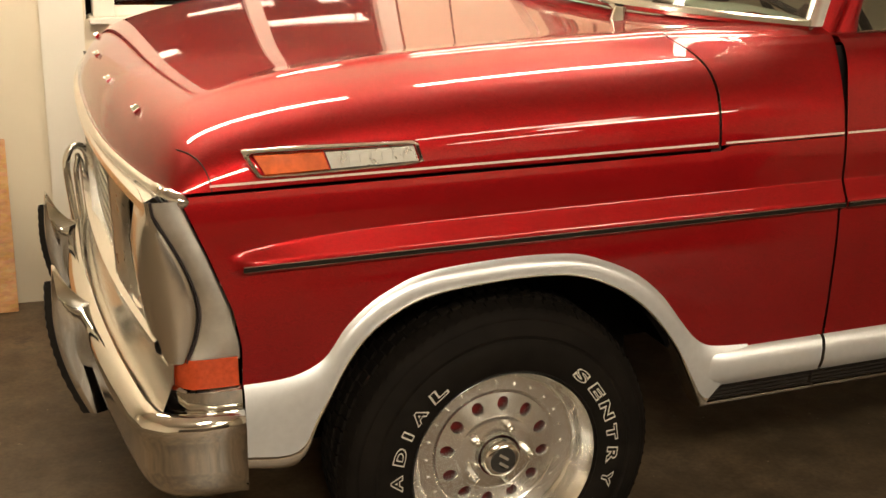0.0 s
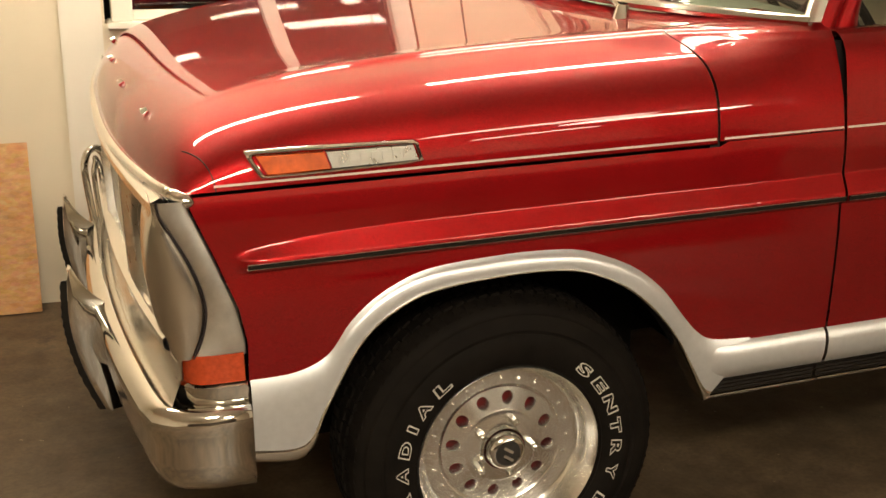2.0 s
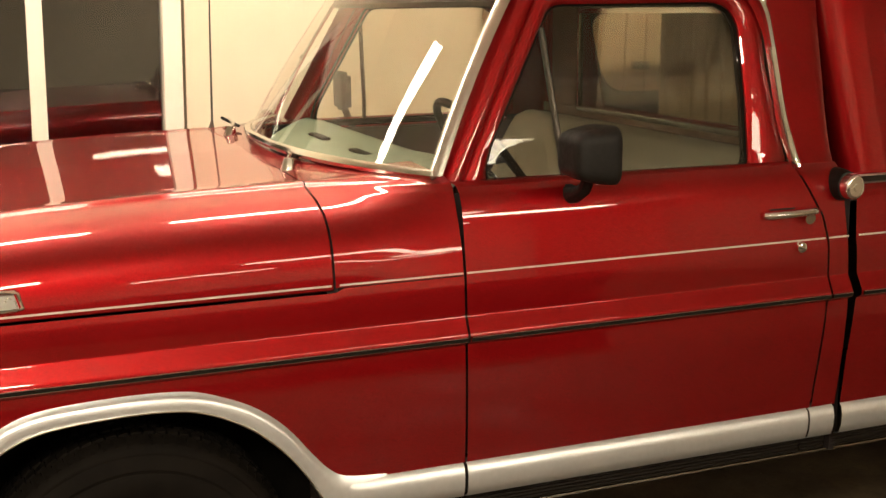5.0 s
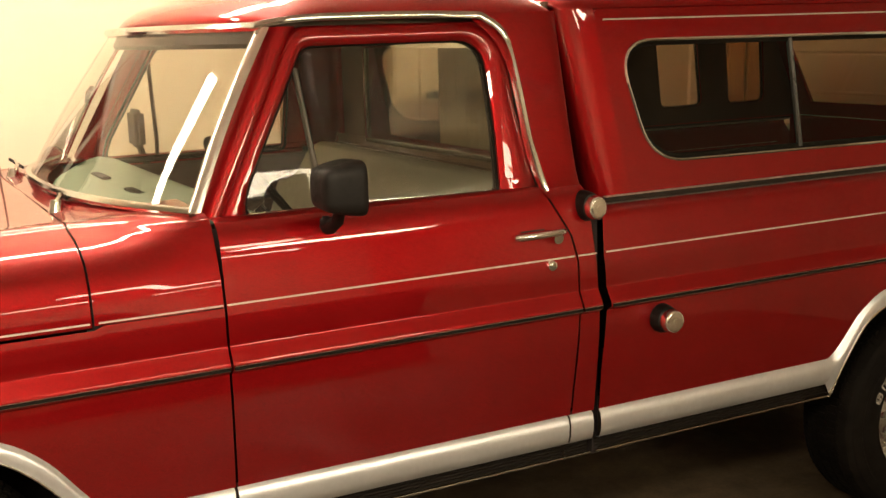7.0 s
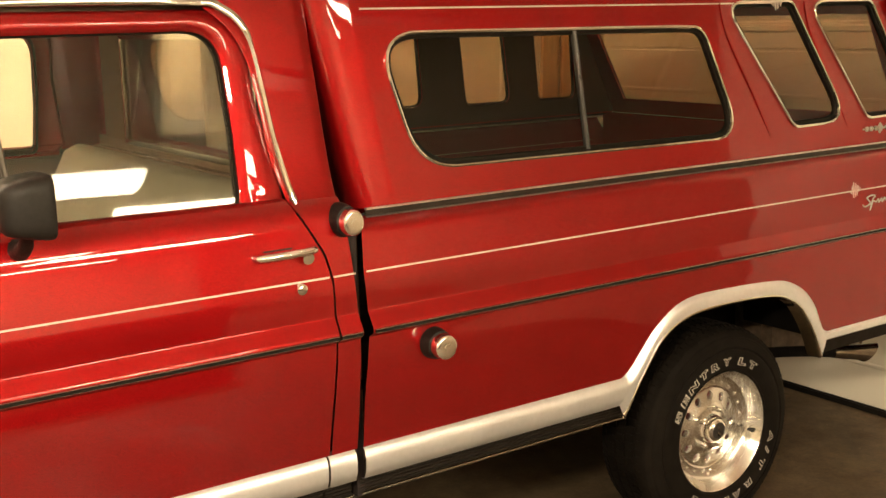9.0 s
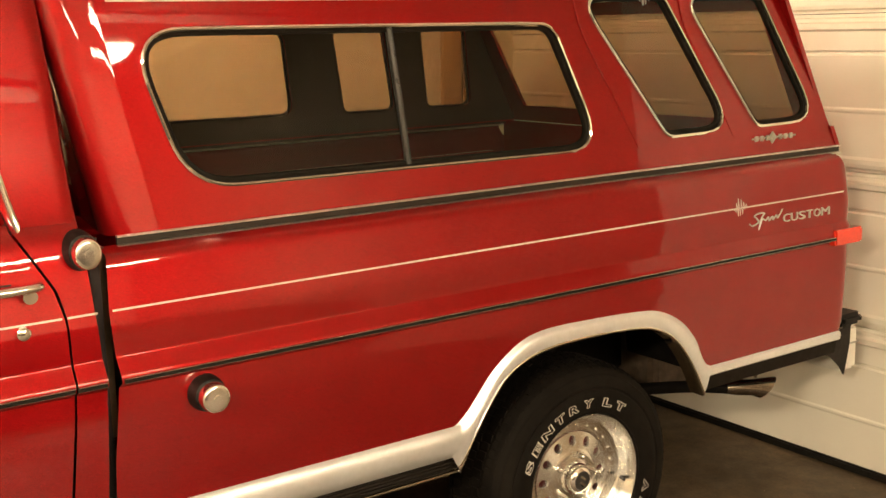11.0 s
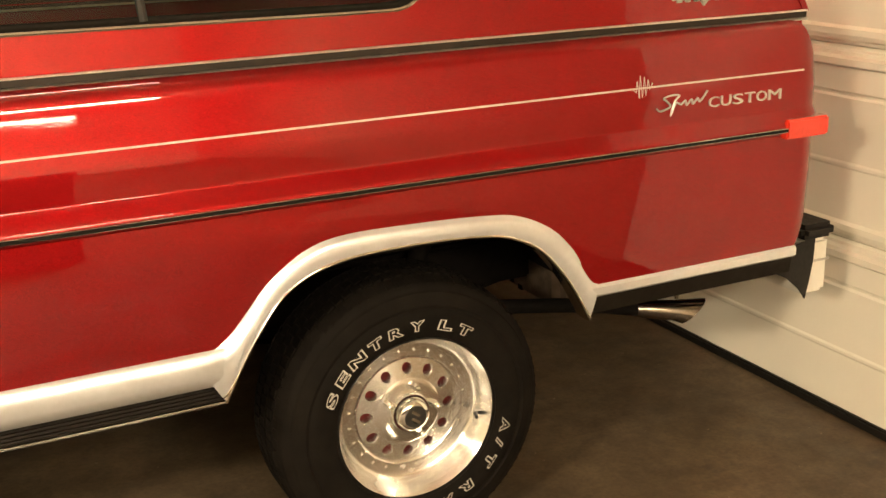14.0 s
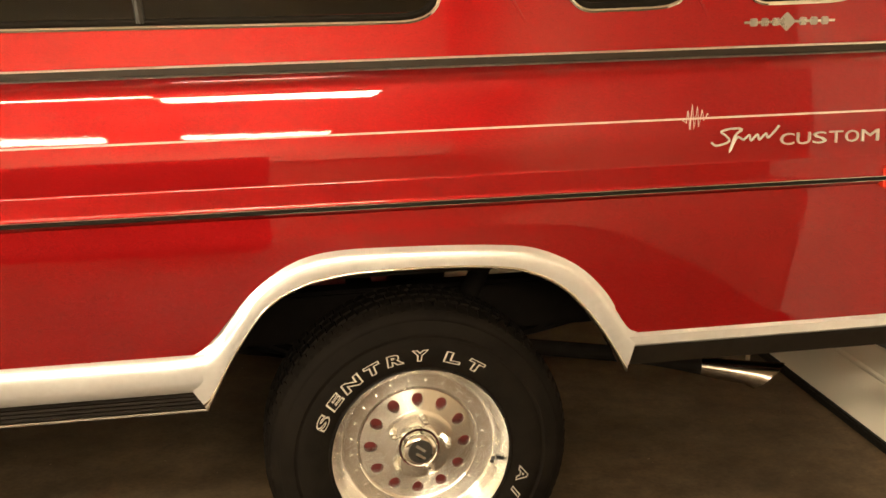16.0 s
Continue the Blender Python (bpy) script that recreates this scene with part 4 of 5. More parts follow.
def interior():
    part("bench_cushion", box(1.16, 1.66, 0.16, 1.86, 0.78, 0.93, 0.05), VINYL, truck, "pale green vinyl bench cushion", 60)
    rows = []
    for y in np.linspace(0.17, 1.85, 25):
        k = 0.012 * abs(math.sin(y * 9.0))
        e = min(1, (min(y - 0.17, 1.85 - y) + 0.01) / 0.12)
        h = 1.255 - 0.07 * (1 - e) ** 2
        rows.append([(1.50 - k, y, 0.90), (1.56 - k, y, 1.10), (1.63 - k, y, h - 0.10), (1.665, y, h - 0.02), (1.71, y, h), (1.755, y, h - 0.03), (1.78, y, h - 0.15), (1.77, y, 0.90)])
    part("bench_back", grid(rows, closed=True), VINYL, truck, "pale green vinyl bench backrest", 70)
    # dash
    rows = []
    for y in np.linspace(0.16, 1.86, 31):
        s = abs((y - 1.01) / 0.85)
        xf = 0.565 + 0.20 * s ** 2.2
        hump = 0.012 * math.exp(-((y - 0.55) / 0.16) ** 2)
        rows.append([(xf, y, 1.215), (xf + 0.05, y, 1.242 + hump), (0.84, y, 1.248 + hump), (0.90, y, 1.235 + hump), (0.925, y, 1.20), (0.91, y, 1.12), (0.88, y, 0.98)])
    part("dash", grid(rows), DASHPAD, truck, "pale green padded dash top", 60)
    for y in (0.70, 1.18):
        part("dash_vent", box(0.70, 0.728, y - 0.09, y + 0.09, 1.246, 1.2535, 0.002), BLACK, truck)
    # steering wheel
    c, tilt = Vector((1.02, 0.53, 1.235)), Matrix.Rotation(radians(52), 3, "Y")
    ring = [c + tilt @ Vector((0.20 * math.cos(a), 0.20 * math.sin(a), 0)) for a in np.linspace(0, 2 * math.pi, 40, endpoint=False)]
    sw = part("steering_wheel", tube(ring, 0.012, 8, True), PLASTIC, truck, "thin black steering wheel")
    for a in (0.15, math.pi - 0.15, 1.5 * math.pi):
        part("spoke", tube([c + tilt @ Vector((0, 0, -0.02)), c + tilt @ Vector((0.195 * math.cos(a + math.pi / 2), 0.195 * math.sin(a + math.pi / 2), 0))], 0.009, 6), PLASTIC, sw)
    part("column", tube([c + tilt @ Vector((0, 0, 0.0)), c + tilt @ Vector((0, 0, -0.30))], 0.03, 10), CABIN, truck)
    rows = []
    for q in np.linspace(-1, 1, 21):
        y = 1.01 + 0.74 * q
        x = 0.80 + 0.18 * abs(q) ** 2.2
        rows.append([(x + 0.012, y, 1.69), (x - 0.012, y, 1.650), (x - 0.006, y, 1.638), (x + 0.02, y, 1.645)])
    part("sun_visor", grid(rows), CABIN, truck, "dark sun visor strip behind the windscreen top", 50)


cab()
interior()


def grille_and_lamps():
    k = Vector
    # side bezels and headlamp surrounds
    edge = curve([(0.64, -0.563), (0.726, -0.560), (0.80, -0.573), (0.907, -0.611), (1.01, -0.651)])
    for side in (0, 1):
        flip = mirrored if side else (lambda b: b)
        rows, bowl = [], []
        for z in np.linspace(0.706, 1.020, 26):
            x = edge(z) - 0.0015
            xf = -0.694 - 0.022 * (z - 0.718) / 0.288
            w = x - xf
            q = (z - 0.845) / 0.150
            f = min(0.82, 0.42 + 0.40 * q * q)
            rows.append([(x, 0.035, z), (x - 0.002, 0.018, z), (x - 0.006, 0.014, z), (x - w * f * 0.5, 0.014, z), (x - w * f * 0.92, 0.019, z), (x - w * f, 0.023, z), (x - w * f - 0.002, 0.034, z)])
            b = math.sqrt(max(0.0, 1 - q * q)) if abs(q) < 1 else 0.0
            xs, fwd = x - w * f, 0.030 * b
            plan = [(xs + 0.001, 0.030), (xs - 0.002, 0.025), (xs + (xf - xs) * 0.35, 0.022 - 0.006 * b), (xs + (xf - xs) * 0.75, 0.024 - 0.004 * b), (xf - fwd * 0.25, 0.034), (xf - fwd * 0.65, 0.056), (xf - fwd * 0.95, 0.090), (xf - fwd, 0.130), (xf - fwd * 0.8, 0.165), (xf - 0.002, 0.190), (xf + 0.02, 0.20)]
            bowl.append([(px, py, z) for px, py in plan])
        bz = part("headlamp_bezel", flip(grid(rows)), BRUSHED, truck, "brushed bright bezel wrapping the fender front", 60)
        part("bezel_seam", flip(tube([(row[5][0] - 0.001, row[5][1] - 0.0005, row[5][2]) for row in rows], 0.0022, 6)), GAP, bz)
        part("lamp_bowl", flip(grid(bowl)), POLISHED, bz, "polished bulging lamp bowl", 60)
        # lamp door: recessed rectangular surround
        out = rounded([(0.075, 0.735), (0.075, 1.0), (0.47, 1.0), (0.47, 0.735)], 0.06)
        inn = [(0.27 + 0.098 * math.cos(a), 0.868 + 0.098 * math.sin(a)) for a in np.linspace(0, 2 * math.pi, 48, endpoint=False)]
        rows = []
        for a in np.linspace(0, 2 * math.pi, 60, endpoint=False):
            d = np.array((math.cos(a), math.sin(a)))
            t = min(((0.195 if abs(d[0]) > 1e-6 else 9) / max(abs(d[0]), 1e-6)), 0.132 / max(abs(d[1]), 1e-6))
            sx = lambda y: -0.652 - 0.075 * (1 - abs((y - 1.01) / 1.01) ** 2.2) - 0.03
            row = []
            for r, back in ((t, 0.012), (t * 0.97, -0.012), (t * 0.90, -0.014), (0.125, -0.006), (0.108, -0.004), (0.098, 0.004)):
                y, z = 0.27 + d[0] * r, 0.868 + d[1] * r
                row.append((sx(y) + back, y, z))
            rows.append(row)
        part("headlamp_surround", flip(grid(rows, loop=True)), PLATE, truck, "grey metal headlamp surround", 50)
        rows = []
        for a in np.linspace(0, 2 * math.pi, 32, endpoint=False):
            rows.append([(-0.705 - 0.024 * math.cos(r / 0.098 * 1.5), 0.27 + r * math.cos(a), 0.868 + r * math.sin(a)) for r in (0.098, 0.085, 0.065, 0.04, 0.012)])
        part("headlamp", flip(grid(rows, loop=True)), plain("lamp_glass", (0.55, 0.55, 0.52), 0.1, 0.6, 0.1, 60), truck, "round sealed-beam headlamp", 60)
        # amber turn lamp under the bezel
        rows, pod = [], []
        for z in np.linspace(0.652, 0.712, 6):
            t = (z - 0.652) / 0.06
            rows.append([(-0.568, 0.035, z), (-0.570, 0.010, z), (-0.60, 0.011, z), (-0.634, 0.013, z), (-0.655, 0.017, z), (-0.672, 0.030, z), (-0.684, 0.052, z), (-0.686, 0.075, z)])
            pod.append([(-0.686, 0.070, z), (-0.687, 0.066, z), (-0.692, 0.085, z), (-0.70, 0.14, z), (-0.70, 0.20, z)])
        part("turn_lamp", flip(grid(rows)), TURNLENS, truck, "red-amber wraparound turn lamp", 40)
        part("lamp_pod", flip(grid(pod)), CHROME, truck, "chrome pod beside the turn lamp", 50)
        apron = [[(-0.566, 0.012 + o, z), (-0.62, 0.014 + o, z), (-0.668, 0.028 + o, z), (-0.696, 0.062 + o, z), (-0.708, 0.20, z)] for z, o in ((0.651, 0.004), (0.645, -0.006), (0.628, -0.004), (0.600, 0.0))]
        part("lamp_apron", flip(grid(apron)), CHROME, truck, "chrome apron under the turn lamp", 50)
    # grille: bright frame with fine bars over black
    gx = lambda y: -0.675 - 0.075 * (1 - abs((y - 1.01) / 1.01) ** 2.2)
    ys = np.linspace(0.49, WIDTH - 0.49, 24)
    part("grille_back", grid([[(gx(y) + 0.03, y, z) for y in ys] for z in (0.72, 1.0)]), BLACK, truck)
    for z in np.linspace(0.75, 0.98, 9):
        part("grille_bar", tube([(gx(y) + 0.006, y, z) for y in ys], 0.005, 6), BRUSHED, truck)
    wide = np.linspace(0.06, WIDTH - 0.06, 40)
    for z, h in ((1.000, 0.020), (0.730, 0.022)):
        rows = [[(gx(y) - 0.010, y, z - h), (gx(y) - 0.030, y, z - h * 0.5), (gx(y) - 0.032, y, z + h * 0.5), (gx(y) - 0.010, y, z + h), (gx(y) + 0.03, y, z + h)] for y in wide]
        part("grille_frame", grid(rows), POLISHED, truck, "chrome grille frame", 40)
    for y in (0.48, 1.01, WIDTH - 0.48):
        part("grille_post", box(gx(y) - 0.02, gx(y) + 0.03, y - 0.012, y + 0.012, 0.74, 0.99, 0.004), CHROME, truck)
    # stone panel between grille and bumper
    rows = [[(gx(y) - 0.0, y, 0.71), (gx(y) - 0.006, y, 0.66), (gx(y) - 0.02, y, 0.625), (gx(y) - 0.03, y, 0.60)] for y in np.linspace(0.045, WIDTH - 0.045, 44)]
    part("stone_panel", grid(rows), POLISHED, truck, "bright panel between grille and bumper", 60)


def bumper():
    prof = [(0.03, 0.602), (-0.015, 0.606), (-0.055, 0.596), (-0.066, 0.575), (-0.060, 0.55), (-0.050, 0.525), (-0.052, 0.49), (-0.045, 0.455), (-0.02, 0.435), (0.02, 0.43)]
    plan = []
    for y in np.linspace(0.10, WIDTH - 0.10, 40):
        plan.append((-0.725 - 0.07 * (1 - abs((y - 1.01) / 0.91) ** 2.0), y, -1, 0))
    corner = lambda s: [( -0.565, 0.004, 0, 1), (-0.64, 0.008, -0.15, 0.98), (-0.69, 0.022, -0.45, 0.9), (-0.715, 0.05, -0.8, 0.6)]
    left = [(x, y, nx, -ny) for x, y, nx, ny in corner(0)]
    right = [(x, WIDTH - y, nx, ny) for x, y, nx, ny in reversed(corner(0))]
    rows = []
    for x, y, nx, ny in left + plan + right:
        l = math.hypot(nx, ny)
        nx, ny = nx / l, ny / l
        rows.append([(x - nx * o * 0.75, y - ny * o * 0.35, z) for o, z in prof])
    ob = part("front_bumper", grid(rows), CHROME, truck, "heavy chrome front bumper with rounded ends", 60)
    thick(ob, 0.004)
    # upright guards with rubber faces
    for y in (0.70, 1.40):
        path = [(-0.832, 0.325), (-0.866, 0.415), (-0.886, 0.50), (-0.893, 0.57), (-0.890, 0.64), (-0.884, 0.70)]
        front = smooth_path(path, 4)
        back = smooth_path([(-0.782, 0.322), (-0.790, 0.39), (-0.808, 0.46), (-0.806, 0.515), (-0.788, 0.545), (-0.766, 0.572), (-0.792, 0.592), (-0.826, 0.618), (-0.856, 0.655), (-0.876, 0.70)], 4)
        rows = []
        for i, (x, z) in enumerate(front):
            k = i / (len(front) - 1) * (len(back) - 1)
            n = min(int(k), len(back) - 2)
            bx, bz = (back[n][c] + (back[n + 1][c] - back[n][c]) * (k - n) for c in (0, 1))
            at = lambda s: (x + (bx - x) * s, z + (bz - z) * s)
            rows.append([(at(s)[0], y + o, at(s)[1]) for s, o in ((1.0, 0.003), (0.55, 0.017), (0.2, 0.024), (0.0, 0.018), (0.0, -0.018), (0.2, -0.024), (0.55, -0.017), (1.0, -0.003))])
        bm = grid(rows, closed=True)
        bm.verts.ensure_lookup_table()
        bm.faces.new([bm.verts[i] for i in range(8)])
        bm.faces.new([bm.verts[len(rows) * 8 - 8 + i] for i in range(8)])
        g = part("bumper_guard", bm, CHROME, truck, "chrome upright bumper guard with a black rubber face", 40)
        rows = []
        for i, (x, z) in enumerate(smooth_path([(x - 0.001, z) for x, z in path], 6)):
            if z > 0.672:
                continue
            o = 0.014 + (0.003 if i % 2 else 0)
            rows.append([(x, y + 0.016, z), (x - o, y + 0.013, z), (x - o, y - 0.013, z), (x, y - 0.016, z)])
        part("rubber_face", grid(rows, closed=True), PLASTIC, g, "ribbed black rubber face", 30)
    for d, r in ((0.0, 0.011), (0.026, 0.008)):
        hoop = smooth_path([(-0.800 + d * 0.7, 1.46, 0.56), (-0.812 + d * 0.9, 1.46, 0.70), (-0.814 + d, 1.46, 0.765 - d * 0.6), (-0.802 + d * 0.8, 1.465, 0.805 - d), (-0.781, 1.47, 0.818 - d * 1.1), (-0.761 - d * 0.6, 1.475, 0.805 - d), (-0.752 - d * 0.7, 1.48, 0.765 - d * 0.6), (-0.746 - d * 0.7, 1.48, 0.60)], 5)
        part("guard_hoop", tube(hoop, r, 12), CHROME, truck, "bent chrome tube hoop on the bumper")


def thick_bm(bm, t):
    bmesh.ops.recalc_face_normals(bm, faces=bm.faces)
    bmesh.ops.solidify(bm, geom=bm.faces[:], thickness=t)
    return bm


grille_and_lamps()
bumper()


def text_mesh(body, depth, bevel=0.0, outline=0.0):
    """Letters of the built-in font as a mesh in the (x, z) plane, solid or as bare outlines."""
    cu = bpy.data.curves.new("scratch", "FONT")
    cu.body, cu.size, cu.resolution_u, cu.align_x = body, 1.0, 3, "CENTER"
    if outline:
        cu.fill_mode, cu.bevel_depth, cu.bevel_resolution, cu.offset = "NONE", outline, 0, 0.05
    else:
        cu.extrude = depth
    tmp = bpy.data.objects.new("scratch", cu)
    scene.collection.objects.link(tmp)
    me = bpy.data.meshes.new_from_object(tmp.evaluated_get(bpy.context.evaluated_depsgraph_get()))
    bpy.data.objects.remove(tmp)
    bm = bmesh.new()
    bm.from_mesh(me)
    bpy.data.meshes.remove(me)
    for v in bm.verts:
        v.co = Vector((v.co.x, v.co.z, v.co.y))
    return bm


def fit_box(bm, x0, x1, z0, z1):
    """Scales a flat mesh to fill the given width and height."""
    xs, zs = [v.co.x for v in bm.verts], [v.co.z for v in bm.verts]
    for v in bm.verts:
        v.co.x = x0 + (v.co.x - min(xs)) / (max(xs) - min(xs)) * (x1 - x0)
        v.co.z = z0 + (v.co.z - min(zs)) / (max(zs) - min(zs)) * (z1 - z0)
    return bm


def tyre_letter(ch, wide, high, tyre, m):
    """One raised white outline letter, standing in the (x, z) plane before m moves it."""
    bm = fit_box(text_mesh(ch, 0, outline=0.030), -wide / 2, wide / 2, 0.0, high)
    for v in bm.verts:
        v.co.y *= 0.020
        v.co.x += 0.10 * (v.co.z - high / 2)
    bmesh.ops.transform(bm, matrix=m, verts=bm.verts)
    return part("raised_letter", bm, WHITE_INK, tyre, smooth=30)


def wheel(cx, cy, cz, turn, spin, parent, letters=True):
    """A tyre on a twelve-hole alloy wheel; its face looks towards -y and cy is the sidewall's outermost plane."""
    c = (0.0, 0.0, 0.0)
    thing = new("wheel")
    thing.parent = parent
    thing.matrix_local = pose(cx, cy, cz)
    thing["label"] = "alloy wheel with twelve holes and a white-lettered tyre"
    side = [(0.204, 0.030), (0.212, 0.012), (0.232, 0.003), (0.262, 0.0), (0.288, 0.0025), (0.291, 0.0055), (0.296, 0.0055), (0.299, 0.0035), (0.318, 0.009), (0.330, 0.014), (0.332, 0.018), (0.338, 0.021), (0.350, 0.028), (0.357, 0.042), (0.359, 0.075), (0.360, 0.13), (0.359, 0.185), (0.357, 0.218), (0.350, 0.232), (0.318, 0.25), (0.262, 0.26), (0.21, 0.245), (0.20, 0.22)]
    tyre = part("tyre", lathe(side, 96, c), TYRE, thing, "black all-terrain tyre with raised white letters", 40)
    # tread lugs
    bm = bmesh.new()
    n = 84
    for i in range(n):
        a = 2 * math.pi * i / n
        for j, (y0, y1, r0, r1, sh) in enumerate(((0.027, 0.064, 0.350, 0.3635, 0.0), (0.069, 0.106, 0.354, 0.3655, 0.5), (0.111, 0.149, 0.354, 0.366, 0.15), (0.154, 0.191, 0.354, 0.3655, 0.6), (0.196, 0.233, 0.350, 0.3635, 0.1))):
            q = a + sh * 2 * math.pi / n
            w = 2 * math.pi / n * 0.42
            vs = []
            for r in (r0, r1):
                k = 0.9 if r == r1 else 1.0
                for ang, y in ((q - w * k, y0), (q + w * k, y0 + 0.006), (q + w * k, y1), (q - w * k, y1 - 0.006)):
                    rr = r - (0.012 if (j == 0 and y < 0.04) or (j == 4 and y > 0.22) else 0)
                    vs.append(bm.verts.new((rr * math.sin(ang), y, rr * math.cos(ang))))
            for f in ((4, 5, 6, 7), (0, 1, 5, 4), (1, 2, 6, 5), (2, 3, 7, 6), (3, 0, 4, 7)):
                bm.faces.new([vs[k] for k in f])
    tr = part("tread", bm, TYRE, tyre, smooth=0)
    tr["kind"] = "stuff"
    # scalloped shoulder ribs on the sidewall
    rib = lathe([(0.214, 0.0095), (0.217, 0.005), (0.220, 0.0075)], 72, c)
    part("bead_rib", rib, TYRE, tyre)
    # rim
    rim = [(0.200, 0.028), (0.206, 0.016), (0.211, 0.010), (0.214, 0.014), (0.212, 0.019), (0.206, 0.022), (0.200, 0.030), (0.193, 0.044), (0.190, 0.060), (0.184, 0.070), (0.176, 0.073), (0.148, 0.074), (0.145, 0.077), (0.140, 0.078)]
    part("rim", lathe(rim, 96, c), SPUN, thing, "polished alloy rim", 40)
    # disc with holes
    face = lambda r: 0.078 - 0.016 * max(0, (0.15 - r) / 0.10)
    bm = bmesh.new()
    for i in range(12):
        a0 = spin + 2 * math.pi * i / 12
        half = math.pi / 12
        ring = []
        for k in range(24):
            q = 2 * math.pi * k / 24
            ct, st = math.cos(q), math.sin(q)
            m = max(abs(ct), abs(st))
            ro, ao = 0.114 + 0.026 * st / m, a0 + half * ct / m
            row = [(ro * math.sin(ao), face(ro), ro * math.cos(ao))]
            for grow, dy in ((1.18, 0.0), (1.0, 0.004), (1.0, 0.022)):
                rr, aa = 0.114 + 0.0145 * st * grow, a0 + 0.0120 * ct * grow / 0.114
                row.append((rr * math.sin(aa), face(rr) + dy, rr * math.cos(aa)))
            ring.append(row)
        merge(grid(ring, loop=True), bm)
    bmesh.ops.remove_doubles(bm, verts=bm.verts, dist=1e-5)
    part("wheel_disc", bm, SPUN, thing, "polished disc with twelve round holes", 35)
    part("hub_dome", lathe([(0.0885, face(0.0885)), (0.084, 0.0665), (0.074, 0.0650), (0.060, 0.064), (0.052, 0.062), (0.049, 0.05)], 60, c), POLISHED, thing, "", 40)
    part("brake_drum", lathe([(0.185, 0.13), (0.17, 0.108), (0.02, 0.104), (0.001, 0.104)], 40, c), DRUM_RED, thing, "red painted brake drum behind the holes")
    # rivets round the outer flange, lug nuts, centre cap
    for i in range(24):
        a = spin + 2 * math.pi * (i + 0.5) / 24
        bm = bmesh.new()
        bmesh.ops.create_cone(bm, cap_ends=True, segments=8, radius1=0.0045, radius2=0.003, depth=0.006, matrix=Matrix.Translation((0.160 * math.sin(a), 0.072, 0.160 * math.cos(a))) @ Matrix.Rotation(radians(90), 4, "X"))
        part("rivet", bm, POLISHED, thing)
    for i in range(5):
        a = spin + 0.2 + 2 * math.pi * i / 5
        bm = bmesh.new()
        at = Matrix.Translation((0.070 * math.sin(a), 0.054, 0.070 * math.cos(a))) @ Matrix.Rotation(radians(90), 4, "X")
        bmesh.ops.create_cone(bm, cap_ends=True, segments=6, radius1=0.0105, radius2=0.009, depth=0.026, matrix=at)
        bmesh.ops.create_uvsphere(bm, u_segments=10, v_segments=6, radius=0.009, matrix=at @ Matrix.Translation((0, 0, 0.013)))
        part("lug_nut", bm, CHROME, thing, smooth=40)
    cap = part("centre_cap", lathe([(0.047, 0.062), (0.045, 0.046), (0.042, 0.034), (0.038, 0.028), (0.030, 0.0255)], 40, c), CHROME, thing, "chrome centre cap with a dark badge", 40)
    part("cap_badge", lathe([(0.030, 0.0256), (0.028, 0.0235), (0.001, 0.0235)], 32, c), HUB_DARK, cap)
    for dx in (-0.006, 0.006):
        part("badge_mark", box(-0.013, 0.013, 0.0215, 0.0236, -0.0035, 0.0035, m=pose(0, 0, dx * 1.6, 0, 35, 0)), TRIM, cap)
    part("valve_stem", tube([(0.186 * math.sin(turn + 1.8), 0.05, 0.186 * math.cos(turn + 1.8)), (0.176 * math.sin(turn + 1.8), 0.022, 0.176 * math.cos(turn + 1.8))], 0.005, 8), PLASTIC, thing)
    if letters:
        marks = [("S", -65), ("E", -52), ("N", -39), ("T", -26), ("R", -13), ("Y", 0), ("L", 18), ("T", 31), ("A", 106), ("/", 117), ("T", 129), ("R", 150), ("A", 164), ("D", 178), ("I", 189), ("A", 200), ("L", 214)]
        for ch, deg in marks:
            a = radians(deg) + turn
            m = Matrix.Translation((0.238 * math.sin(a), -0.0012, 0.238 * math.cos(a))) @ Matrix.Rotation(a, 4, "Y")
            tyre_letter(ch, {"I": 0.015, "/": 0.022, "N": 0.050}.get(ch, 0.041), 0.027, tyre, m)
    return thing


front_wheel = wheel(0.0, 0.040, 0.36, radians(107), 0.15, truck)
rear_wheel = wheel(3.33, 0.040, 0.268, 0.0, 0.02, truck)
for src, (x, z) in ((front_wheel, (0.0, 0.36)), (rear_wheel, (3.33, 0.268))):
    copy_thing(src, pose(x, WIDTH - 0.04, z, 0, 0, 180))


